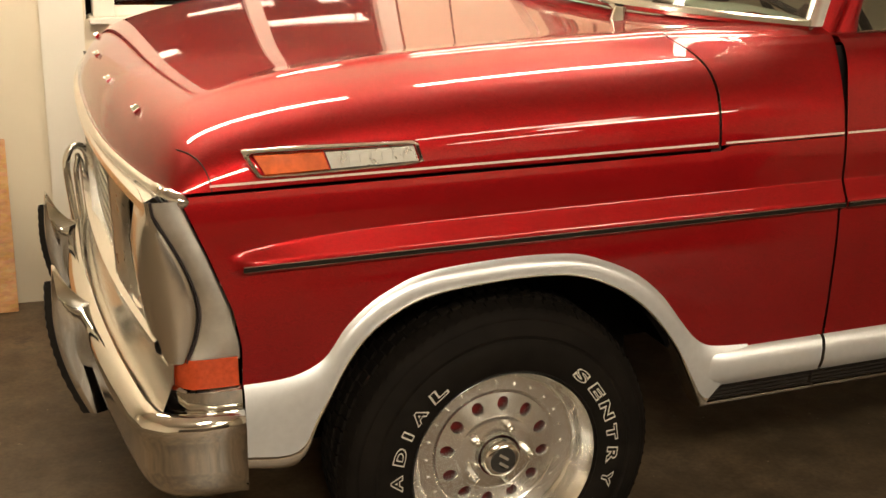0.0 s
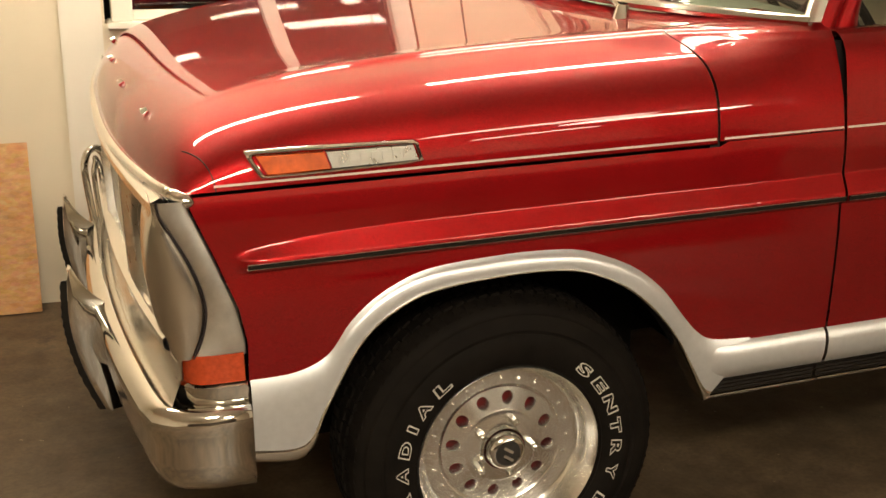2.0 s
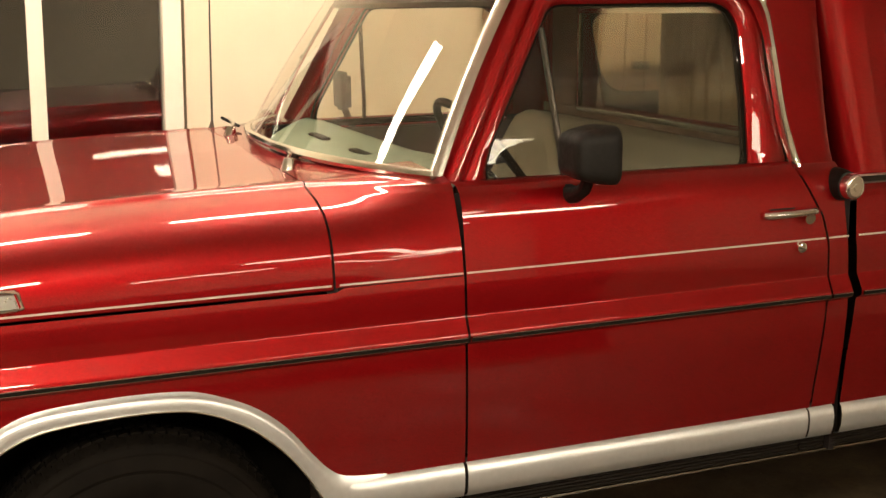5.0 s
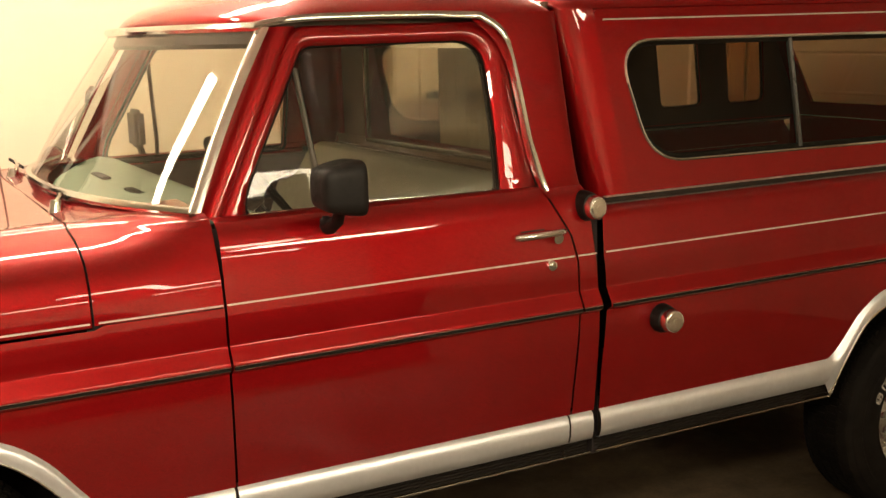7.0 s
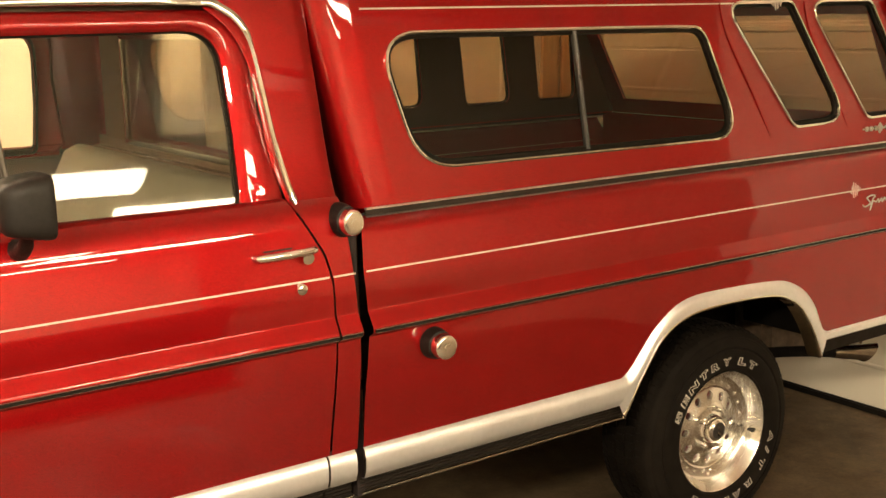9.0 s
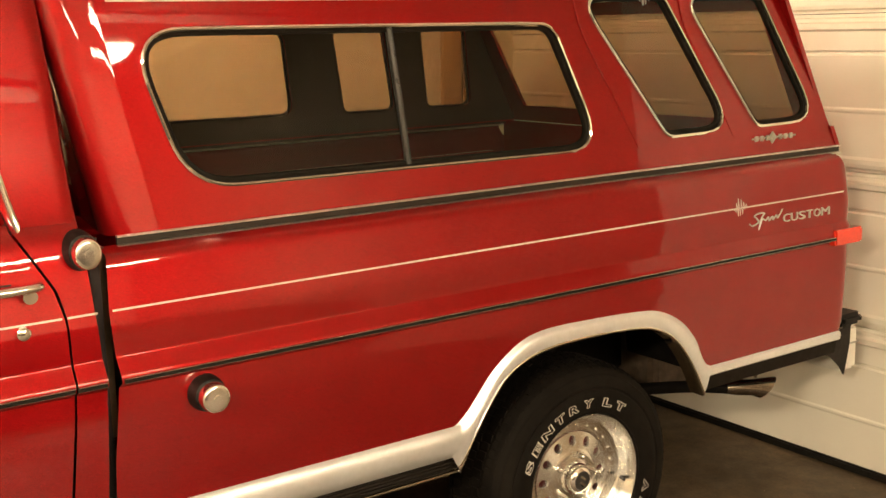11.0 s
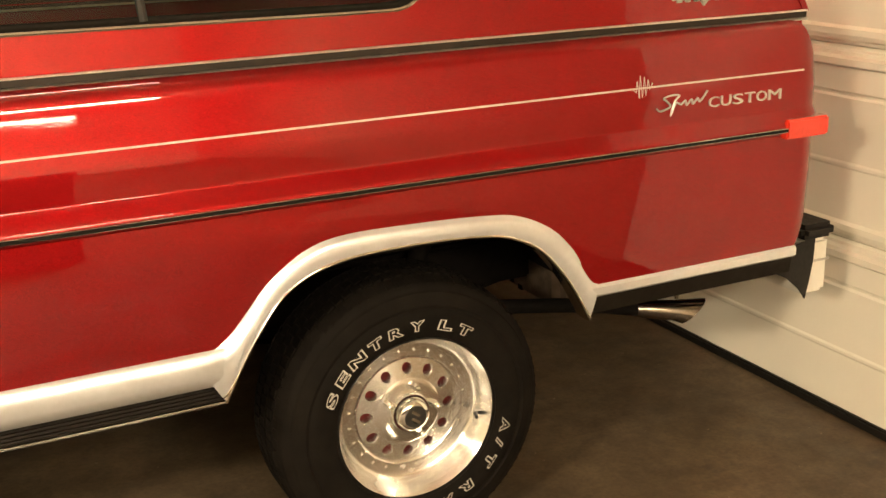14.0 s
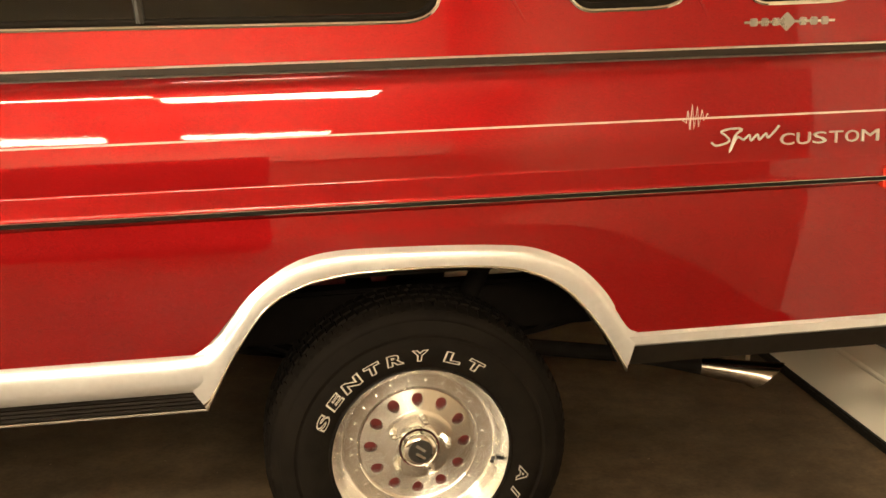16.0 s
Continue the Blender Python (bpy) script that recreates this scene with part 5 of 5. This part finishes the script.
def chassis():
    """Dark wheel housings, frame, axle and springs under the body."""
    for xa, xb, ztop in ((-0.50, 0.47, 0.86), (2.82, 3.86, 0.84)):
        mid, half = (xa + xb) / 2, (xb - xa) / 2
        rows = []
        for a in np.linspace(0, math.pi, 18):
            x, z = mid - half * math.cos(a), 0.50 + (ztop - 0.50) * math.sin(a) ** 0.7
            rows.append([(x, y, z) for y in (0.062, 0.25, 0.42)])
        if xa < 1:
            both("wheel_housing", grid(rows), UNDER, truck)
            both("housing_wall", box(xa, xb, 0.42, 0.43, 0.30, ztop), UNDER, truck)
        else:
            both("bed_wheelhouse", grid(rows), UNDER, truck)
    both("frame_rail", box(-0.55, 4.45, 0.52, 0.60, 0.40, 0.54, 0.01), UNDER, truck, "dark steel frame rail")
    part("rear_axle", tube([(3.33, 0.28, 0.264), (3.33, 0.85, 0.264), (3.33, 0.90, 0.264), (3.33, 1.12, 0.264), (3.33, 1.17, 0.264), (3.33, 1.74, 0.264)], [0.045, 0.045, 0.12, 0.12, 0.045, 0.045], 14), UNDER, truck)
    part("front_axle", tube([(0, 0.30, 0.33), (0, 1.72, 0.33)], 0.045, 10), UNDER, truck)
    for leaf in range(3):
        pts = [(3.33 + q * (0.62 - 0.13 * leaf), 0.56, 0.34 - 0.014 * leaf + 0.09 * q * q) for q in np.linspace(-1, 1, 12)]
        both("leaf_spring", ribbon(pts, [(-0.03, 0), (0.03, 0), (0.03, 0.010), (-0.03, 0.010)]), UNDER, truck)
    both("shock_absorber", tube([(3.42, 0.44, 0.30), (3.60, 0.50, 0.66)], 0.028, 10), UNDER, truck)
    # brown box added under the bed to keep the bright door behind hidden
    blocker = part("fuel_tank", box(3.93, 4.42, 0.36, 1.66, 0.33, 0.66, 0.03), RUST, truck, "dark brown box under the bed, added to block the bright door behind")
    for y in (0.62, 1.40):
        part("tank_strap", box(3.926, 4.424, y - 0.02, y + 0.02, 0.326, 0.664, 0.03), UNDER, blocker)
    part("bed_floor", box(1.90, 4.50, 0.09, 1.93, 0.70, 0.73), UNDER, truck)
    part("bed_front", box(1.895, 1.915, 0.09, 1.93, 0.50, 1.17), LINER, truck)
    part("tailgate", box(4.50, 4.56, 0.095, WIDTH - 0.095, 0.58, 1.185, 0.012), RED, truck)
    # pale body colour stands in for chrome reflecting the white door
    rb = part("rear_bumper", box(4.598, 4.70, 0.075, WIDTH - 0.075, 0.355, 0.527, 0.014), TIN, truck, "step bumper coloured pale for its door reflection, with a black top pad")
    part("top_pad", box(4.585, 4.712, 0.062, WIDTH - 0.062, 0.526, 0.572, 0.016), PLASTIC, rb, "black rubber top pad", 60)
    part("bumper_crease", box(4.600, 4.6985, 0.0725, 0.0745, 0.455, 0.462), PLATE, rb)
    # dark seams behind the panel gaps
    for x0, x1, z0, z1 in ((0.72, 0.80, 0.43, 1.22), (1.69, 1.82, 0.43, 1.22)):
        both("seam_backing", box(x0, x1, 0.09, 0.094, z0, z1), GAP, truck)
    both("bonnet_gap", grid([[(x, y + 0.012, z - 0.012) for y, z in ((0.026, 1.03), (0.031, 1.08), (0.058, 1.15), (0.09, 1.178), (0.18, 1.214), (0.295, 1.24), (0.40, 1.236))] for x in (0.438, 0.462)]), GAP, truck)
    both("gutter", box(-0.62, 0.47, 0.034, 0.09, 1.005, 1.008), GAP, truck)
    both("gap_panel", box(1.86, 1.885, 0.05, 0.09, 0.42, 1.2), GAP, truck)
    # exhaust tip and mud flap
    pipe = smooth_path([(3.60, 0.40, 0.40), (3.92, 0.24, 0.40), (4.06, 0.15, 0.392), (4.12, 0.128, 0.386)], 5)
    ex = part("exhaust_pipe", tube(pipe, 0.021, 12), UNDER, truck, "exhaust pipe with a bright slash-cut tip")
    bm = tube([(4.06, 0.15, 0.392), (4.10, 0.135, 0.388), (4.16, 0.115, 0.381), (4.215, 0.095, 0.375)], [0.022, 0.027, 0.029, 0.030], 16)
    for v in bm.verts:
        if v.co.x > 4.19:
            v.co.x += (v.co.z - 0.375) * 1.3
    part("exhaust_tip", bm, OLDCHROME, ex, "chrome slash-cut tip")
    part("pipe_hanger", tube([(4.16, 0.10, 0.42), (4.16, 0.10, 0.47)], 0.006, 6), RUST, ex)
    flap = [[(4.44, 0.055, 0.50), (4.615, 0.055, 0.545)], [(4.455, 0.055, 0.462), (4.612, 0.055, 0.47)], [(4.52, 0.06, 0.43), (4.607, 0.06, 0.41)], [(4.575, 0.065, 0.385), (4.600, 0.065, 0.352)]]
    both("tail_flap", thick_bm(grid(flap), 0.006), PLASTIC, truck, "torn black rubber flap")


def side_details():
    # fender badge with amber marker lamp
    out = rounded([(-0.548, 1.104), (-0.208, 1.096), (-0.196, 1.050), (-0.512, 1.045)], [0.012, 0.008, 0.008, 0.012], 3)
    inn = rounded([(-0.530, 1.094), (-0.216, 1.088), (-0.206, 1.057), (-0.505, 1.053)], [0.008, 0.005, 0.005, 0.008], 3)
    yf = lambda z: body_y(0, z) - 0.004
    for side in (0, 1):
        flip = mirrored if side else (lambda b: b)
        bz = part("side_badge", flip(outline_ring(out, inn, 0.012, CHROME, "b", truck, yfun=yf, n=40, bulge=0.008)), CHROME, truck, "chrome fender badge with an amber marker lamp", 40)
        am = [(-0.519, 1.090), (-0.392, 1.087), (-0.382, 1.056), (-0.500, 1.055)]
        pl = [(-0.388, 1.087), (-0.218, 1.086), (-0.210, 1.058), (-0.378, 1.056)]
        for nm, poly, mat, lab in (("marker_lens", am, AMBER, "amber marker lens"), ("badge_plate", pl, PLATE, "bright embossed badge plate")):
            bm = bmesh.new()
            a = [bm.verts.new((x, yf(z) - 0.006, z)) for x, z in poly]
            b = [bm.verts.new((x, yf(z) + 0.008, z)) for x, z in poly]
            bm.faces.new(a)
            for i in range(4):
                bm.faces.new((a[i], a[(i + 1) % 4], b[(i + 1) % 4], b[i]))
            part(nm, flip(bm), mat, bz, lab, 0)
        for i in range(7):
            x = -0.365 + i * 0.021
            bb = box(x, x + 0.013, yf(1.072) - 0.0082, yf(1.072) - 0.0045, 1.063, 1.081)
            for v in bb.verts:
                v.co.y += yf(v.co.z) - yf(1.072)
            part("badge_block", flip(bb), PLATE, bz)
        # door handle and lock
        h = part("door_handle", flip(tube(smooth_path([(1.585, 0.032, 1.113), (1.60, 0.012, 1.115), (1.66, 0.006, 1.117), (1.72, 0.010, 1.118), (1.738, 0.022, 1.118)], 4), [0.008] + [0.0105] * 15 + [0.009], 10)), POLISHED, truck, "chrome pull door handle")
        part("push_button", flip(tube([(1.712, 0.035, 1.103), (1.712, 0.006, 1.100)], 0.015, 14)), CHROME, h)
        part("handle_cup", flip(box(1.60, 1.69, 0.036, 0.044, 1.104, 1.134, 0.006)), GAP, h)
        part("door_lock", flip(tube([(1.693, 0.03, 1.024), (1.693, 0.008, 1.024), (1.693, 0.005, 1.024)], [0.014, 0.014, 0.010], 16)), CHROME, truck, "round bright door lock")
        # rear side marker
        part("tail_marker", flip(box(4.424, 4.575, -0.010, 0.03, 0.860, 0.914, 0.006)), REDLENS, truck, "red wraparound tail marker lens")
    # fuel caps on the driver's side
    for x, z, y in ((1.838, 1.178, 0.050), (2.094, 0.816, 0.016)):
        ring = part("filler_collar", tube([(x, y + 0.02, z), (x, y - 0.012, z), (x, y - 0.034, z)], [0.045, 0.043, 0.038], 24), PLASTIC, truck, "black rubber filler collar")
        prof = [(0.0, -0.070), (0.009, -0.070), (0.010, -0.0685), (0.024, -0.0685), (0.029, -0.068), (0.0325, -0.0655), (0.034, -0.061), (0.035, -0.034), (0.033, -0.028)]
        part("fuel_cap", lathe(prof, 28, (x, y, z)), POLISHED, ring, "round chrome fuel cap", 40)
    # door mirror on its arm
    mi = part("mirror_arm", tube([(1.046, 0.088, 1.200), (1.046, 0.035, 1.205), (1.044, -0.015, 1.225), (1.042, -0.045, 1.262)], [0.030, 0.020, 0.016, 0.014], 10), PLASTIC, truck, "black plastic mirror arm")
    rows = []
    for x, k in ((0.980, 0.40), (0.982, 0.62), (0.990, 0.76), (1.010, 0.86), (1.040, 0.95), (1.066, 1.0), (1.078, 1.0), (1.082, 0.96)):
        ring = rounded([(-0.080, -0.066), (0.080, -0.060), (0.080, 0.062), (-0.080, 0.068)], 0.035, 5)
        rows.append([(x, -0.048 + a * k, 1.310 + c * k) for a, c in ring])
    bm = grid(rows, closed=True)
    bm.verts.ensure_lookup_table()
    n = len(rows[0])
    bm.faces.new([bm.verts[i] for i in range(n)])
    bm.faces.new([bm.verts[len(rows) * n - n + i] for i in range(n)])
    part("mirror_head", bm, PLASTIC, mi, "square black door mirror", 40)
    part("mirror_glass", box(1.0825, 1.0845, -0.108, 0.014, 1.262, 1.358), CHROME, mi)
    part("mirror_foot", box(1.020, 1.074, 0.055, 0.088, 1.178, 1.222, 0.008), PLASTIC, mi)
    fm = part("far_mirror", box(1.02, 1.06, WIDTH - 0.02, WIDTH + 0.13, 1.25, 1.40, 0.015), PLASTIC, truck, "square black passenger mirror")
    part("far_mirror_arm", tube([(1.04, WIDTH - 0.08, 1.20), (1.04, WIDTH + 0.03, 1.26)], 0.014, 8), PLASTIC, fm)
    # wipers and aerial
    for x, y in ((0.470, 0.535), (0.485, 1.46)):
        w = part("wiper", tube([(x, y, 1.235), (x + 0.004, y, 1.268)], [0.022, 0.014], 12), CHROME, truck, "bright windscreen wiper")
        part("wiper_arm", tube([(x, y, 1.258), (x + 0.030, y + 0.10, 1.264), (x + 0.045, y + 0.28, 1.266)], [0.008, 0.006, 0.004], 8), TRIM, w)
        part("wiper_blade", box(x + 0.040, x + 0.048, y + 0.08, y + 0.42, 1.254, 1.264, 0.002), BLACK, w)
    part("aerial", tube([(0.47, 1.76, 1.22), (0.475, 1.76, 1.26), (0.485, 1.76, 1.6), (0.50, 1.76, 2.0)], [0.016, 0.004, 0.003, 0.002], 8), DULL_BAR, truck, "thin whip aerial on the cowl")
    # tail lettering drawn as plain marks, and the stripe's burst
    zig = [(3.936, 1.040), (3.946, 1.030), (3.951, 1.058), (3.954, 1.016), (3.962, 1.070), (3.964, 1.018), (3.974, 1.066), (3.975, 1.022), (3.985, 1.058), (3.988, 1.036), (3.998, 1.050)]
    part("stripe_burst", tube([(x, body_y(x, z) - 0.0005, z) for x, z in zig], 0.0022, 5), PIN, truck, "jagged burst in the pinstripe")
    script = [(4.005, 0.985), (4.018, 0.977), (4.048, 0.986), (4.038, 1.000), (4.028, 1.008), (4.050, 1.014), (4.078, 1.012), (4.062, 0.998), (4.050, 0.962), (4.066, 0.994), (4.082, 0.988), (4.096, 0.998), (4.100, 0.985), (4.116, 0.999), (4.120, 0.986), (4.136, 1.000), (4.142, 0.990), (4.168, 1.016)]
    part("script_mark", tube([(x, body_y(x, z) - 0.003, z) for x, z in smooth_path(script, 4)], 0.0026, 6), BRIGHT, truck, "bright flowing tail mark")
    for i, ch in enumerate("CUSTOM"):
        x = 4.172 + 0.040 * i
        letter = fit_box(text_mesh(ch, 0.003), x, x + (0.044 if ch == "M" else 0.034), 0.971, 0.998)
        for v in letter.verts:
            v.co.y = body_y(v.co.x, v.co.z) - 0.0015 - v.co.y
        part("badge_letter", letter, BRIGHT, truck)


chassis()
side_details()

# final lengths along the body and height of the glasshouse
ALONG = curve([(-2, -2), (-0.5, -0.5), (0.44, 0.45), (0.757, 0.778), (1.70, 1.733), (1.78, 1.817), (1.845, 1.872), (1.905, 1.925), (2.10, 2.125), (2.845, 2.852), (3.10, 3.10), (6, 6)])
seen = set()
for ob in truck.children_recursive:
    if ob.type == "MESH" and ob.data.name not in seen and not (ob.parent.name.startswith(("wheel", "tyre", "centre_cap"))):
        seen.add(ob.data.name)
        for v in ob.data.vertices:
            x, y, z = v.co
            v.co = (ALONG(x), y, z if z < 1.235 else 1.235 + (z - 1.235) * 1.04)

# ---- the camper shell on the bed ----
shell = new("camper_shell")
shell.matrix_world = RAKE
tagged(shell, "red fibreglass camper shell with tinted windows on the truck bed", "camper shell")
CAP = lambda z: 0.127 + 0.088 * (z - 1.46)
WINDOWS = (
    (rounded([(2.040, 1.640), (3.278, 1.632), (3.440, 1.268), (2.152, 1.279)], [0.10, 0.085, 0.085, 0.17], 8), "long smoked side window"),
    (rounded([(3.384, 1.708), (3.728, 1.708), (4.018, 1.285), (3.722, 1.282)], [0.05, 0.05, 0.07, 0.06], 6), "slanted smoked rear quarter window"),
    (rounded([(3.814, 1.708), (4.175, 1.708), (4.445, 1.290), (4.138, 1.287)], [0.05, 0.05, 0.07, 0.06], 6), "slanted smoked rear quarter window"),
)
# the passenger's side has upright rear windows
FAR_WINDOWS = (
    (rounded([(2.040, 1.640), (3.325, 1.632), (3.372, 1.275), (2.152, 1.279)], [0.10, 0.06, 0.06, 0.17], 8), "long smoked side window"),
    (rounded([(3.535, 1.640), (3.805, 1.640), (3.880, 1.265), (3.605, 1.265)], [0.05, 0.05, 0.05, 0.05], 6), "smoked rear quarter window"),
    (rounded([(3.980, 1.640), (4.240, 1.640), (4.295, 1.265), (4.040, 1.265)], [0.05, 0.05, 0.05, 0.05], 6), "smoked rear quarter window"),
)


def grow(poly, d):
    c = np.mean(np.array(poly), axis=0)
    out = []
    n = len(poly)
    for i in range(n):
        a, p, b = (np.array(poly[(i + k) % n]) for k in (-1, 0, 1))
        t = b - a
        nrm = np.array((t[1], -t[0])) / (np.linalg.norm(t) + 1e-9)
        if nrm @ (p - c) < 0:
            nrm = -nrm
        out.append(tuple(p + nrm * d))
    return out


def holed_sheet(outer, holes, yfun):
    bm = bmesh.new()
    edges = []
    for loop in (outer, *holes):
        vs = [bm.verts.new((x, 0, z)) for x, z in loop]
        edges += [bm.edges.new((vs[i], vs[(i + 1) % len(vs)])) for i in range(len(vs))]
    bmesh.ops.triangle_fill(bm, use_beauty=True, use_dissolve=False, edges=edges)
    for v in bm.verts:
        v.co.y = yfun(v.co.z)
    return bm


def camper():
    outer = rounded([(2.070, 1.186), (1.967, 1.735), (4.272, 1.735), (4.563, 1.186)], [0.005, 0.02, 0.02, 0.01], 3)
    for side in (0, 1):
        flip = mirrored if side else (lambda b: b)
        wall = part("shell_side", flip(holed_sheet(outer, [w for w, _ in (FAR_WINDOWS if side else WINDOWS)], CAP)), RED_CAP, shell, "red shell side with three tinted windows", 0)
        thick(wall, 0.018)
        part("side_lining", flip(holed_sheet(rounded([(2.075, 1.19), (1.972, 1.73), (4.266, 1.73), (4.553, 1.19)], 0.01, 2), [grow(w, -0.006 if side else 0.015) for w, _ in (FAR_WINDOWS if side else WINDOWS)], lambda z: CAP(z) + 0.024)), SHELL_IN, wall, "dark brown inner lining", 0)
        for poly, lab in FAR_WINDOWS if side else WINDOWS:
            fr = part("window_frame", flip(outline_ring(grow(poly, 0.008), grow(poly, -0.004), 0.014, TRIM, "w", shell, yfun=lambda z: CAP(z) - 0.001, n=80, bulge=0.008)), CHROME, wall, "bright window frame", 40)
            inner = part("window_gasket", flip(outline_ring(grow(poly, -0.004), grow(poly, -0.016), 0.010, BLACK, "g", shell, yfun=lambda z: CAP(z) + 0.004, n=80, bulge=0.002)), BLACK, wall)
            g = part("window_glass", flip(pane_from(grow(poly, -0.008), CAP, 0.010)), SMOKED, wall, lab, 0)
            g.visible_shadow = False
        part("window_mullion", flip(tube([(2.765, CAP(1.28) + 0.006, 1.28), (2.735, CAP(1.63) + 0.006, 1.63)], 0.010, 8)), HUB_DARK, wall, "slim dark sliding window divider")
        # bright belt moulding with a black insert
        xs = np.linspace(1.965, 4.56, 20)
        bel = part("belt_moulding", flip(ribbon([(x, CAP(1.178) - 0.004, 1.178) for x in xs], [(0, 0.0135), (0.010, 0.0132), (0.012, 0.0095), (0.0, 0.009)])), BRUSHED, shell, "bright belt moulding with a black insert")
        part("belt_insert", flip(ribbon([(x, CAP(1.178) - 0.004, 1.178) for x in xs], [(0, 0.0088), (0.006, 0.0088), (0.006, -0.0070), (0, -0.0070)])), BRONZE, bel)
        part("belt_edge", flip(ribbon([(x, CAP(1.178) - 0.004, 1.178) for x in xs], [(0.004, -0.0072), (0.009, -0.0088), (0.013, -0.0112), (0.0145, -0.0135), (0.010, -0.0150), (0, -0.0150)])), BRUSHED, bel)
        part("pinstripe", flip(ribbon([(x, CAP(1.704), 1.704) for x in np.linspace(2.0, 3.66, 12)], [(0, 0.0022), (0.0012, 0.0022), (0.0012, -0.0022), (0, -0.0022)])), PIN, shell)
        # plain maker's plate on the rear quarter
        z = 1.243
        mp = part("maker_plate", flip(ribbon([(x, CAP(z), z) for x in (4.11, 4.13, 4.30, 4.335)], [(0, 0.004), (0.003, 0.003), (0.003, -0.003), (0, -0.004)])), TRIM, shell, "small bright maker's plate")
        part("plate_diamond", flip(box(-0.016, 0.016, -0.005, 0.0, -0.016, 0.016, 0.002, m=pose(4.215, CAP(z), z, 0, 45, 0))), PLATE, mp)
        for x in (4.125, 4.152, 4.179, 4.246, 4.273, 4.300):
            part("plate_block", flip(box(x, x + 0.018, CAP(z) - 0.006, CAP(z), z - 0.009, z + 0.009, 0.002)), PLATE, mp)
        spark = [(3.625, 1.704), (3.634, 1.692), (3.640, 1.716), (3.646, 1.680), (3.652, 1.728), (3.658, 1.684), (3.664, 1.720), (3.672, 1.694), (3.680, 1.708)]
        part("stripe_burst", flip(tube([(x, CAP(q) - 0.0005, q) for x, q in spark], 0.0022, 5)), PIN, shell)
        # raised pillars between the rear windows
        for xa in (3.425, 3.855):
            pts = [(xa - 0.055 - 0.005, CAP(1.70) - 0.0, 1.70), (xa - 0.03, CAP(1.60), 1.60), (xa + 0.09, CAP(1.40), 1.40), (xa + 0.17, CAP(1.26) + 0.004, 1.26)]
            if side == 0:
                part("pillar_crease", ribbon(smooth_path(pts, 4), [(-0.002, -0.012), (0.005, -0.004), (0.005, 0.004), (-0.002, 0.012)]), RED_CAP, shell)
    # front face with rounded corners round a wide window, curtain behind it
    fx = lambda z: 1.968 - 0.103 * (z - 1.186) / 0.549
    for side in (0, 1):
        flip = mirrored if side else (lambda b: b)
        rows = []
        for z in np.linspace(1.186, 1.735, 10):
            x, y = fx(z), CAP(z)
            rows.append([(x + 0.103, y, z), (x + 0.097, y + 0.0004, z), (x + 0.090, y + 0.0012, z), (x + 0.070, y + 0.0036, z), (x + 0.050, y + 0.0062, z), (x + 0.034, y + 0.0092, z), (x + 0.019, y + 0.0140, z), (x + 0.007, y + 0.0210, z), (x - 0.003, y + 0.031, z), (x - 0.009, y + 0.044, z), (x - 0.011, y + 0.062, z), (x - 0.006, y + 0.11, z), (x + 0.03, 0.44, z)])
        part("shell_front", flip(grid(rows)), RED_CAP, shell, "", 50)
    for z0, z1 in ((1.186, 1.27), (1.65, 1.735)):
        part("front_rail", grid([[(fx(z) + 0.03, y, z) for y in (0.44, 1.01, 1.58)] for z in (z0, z1)]), RED_CAP, shell)
    rows = []
    for y in np.linspace(0.46, 1.22, 61):
        rows.append([(2.02 + 0.014 * math.sin(y * 75) + 0.006 * math.sin(y * 31), y, z) for z in (1.24, 1.45, 1.66)])
    cu = part("curtain", grid(rows), CURTAIN, shell, "tan pleated curtain inside the front window", 60)
    part("curtain_rod", tube([(2.015, 0.44, 1.672), (2.015, 1.58, 1.672)], 0.006, 6), TRIM, cu)
    rows = []
    for x in np.linspace(1.866, 4.275, 24):
        row = []
        for q in np.linspace(-1, 1, 33):
            y = 1.01 + 0.835 * math.copysign(abs(q) ** 0.8, q)
            e = min(1, (x - 1.86) / 0.2, (4.28 - x) / 0.15)
            row.append((x, y, 1.732 + 0.085 * max(0.0, 1 - abs((y - 1.01) / 0.836) ** 7) ** 0.5 * (0.4 + 0.6 * math.sin(math.pi / 2 * max(0, e)))))
        rows.append(row)
    thick(part("shell_roof", grid(rows), RED_CAP, shell, "low red shell roof", 60), 0.012)
    back = bmesh.new()
    for y0, y1, z0, z1 in ((0.10, 1.92, 1.186, 1.26), (0.12, 0.24, 1.26, 1.71), (1.78, 1.90, 1.26, 1.71), (0.24, 1.78, 1.66, 1.71)):
        rows = [[(4.556 - (z - 1.186) / 0.529 * 0.295 + d, y, z) for y, d in ((y0, 0), (y1, 0), (y1, 0.02), (y0, 0.02))] for z in (z0, z1)]
        merge(grid(rows, closed=True), back)
    part("shell_back", back, RED_CAP, shell)
    rows = [[(4.562 - (z - 1.186) / 0.529 * 0.295, y, z) for y in (0.24, 1.78)] for z in (1.26, 1.66)]
    part("hatch_glass", grid(rows), SMOKED, shell, "smoked rear hatch glass", 0)
    part("liner_top", box(1.98, 4.22, 0.24, 1.78, 1.712, 1.722), SHELL_IN, shell)


camper()

# every pane's face looks out towards the aisle and the nose
for ob in [*truck.children_recursive, *shell.children_recursive]:
    if ob.type == "MESH" and ob.data.materials[0] in (GLASS, SMOKED):
        bm = bmesh.new()
        bm.from_mesh(ob.data)
        bm.normal_update()
        turn = [f for f in bm.faces if f.normal.dot(Vector((-1.0, -1.2, 0.2))) < 0]
        bmesh.ops.reverse_faces(bm, faces=turn)
        bm.to_mesh(ob.data)
        bm.free()
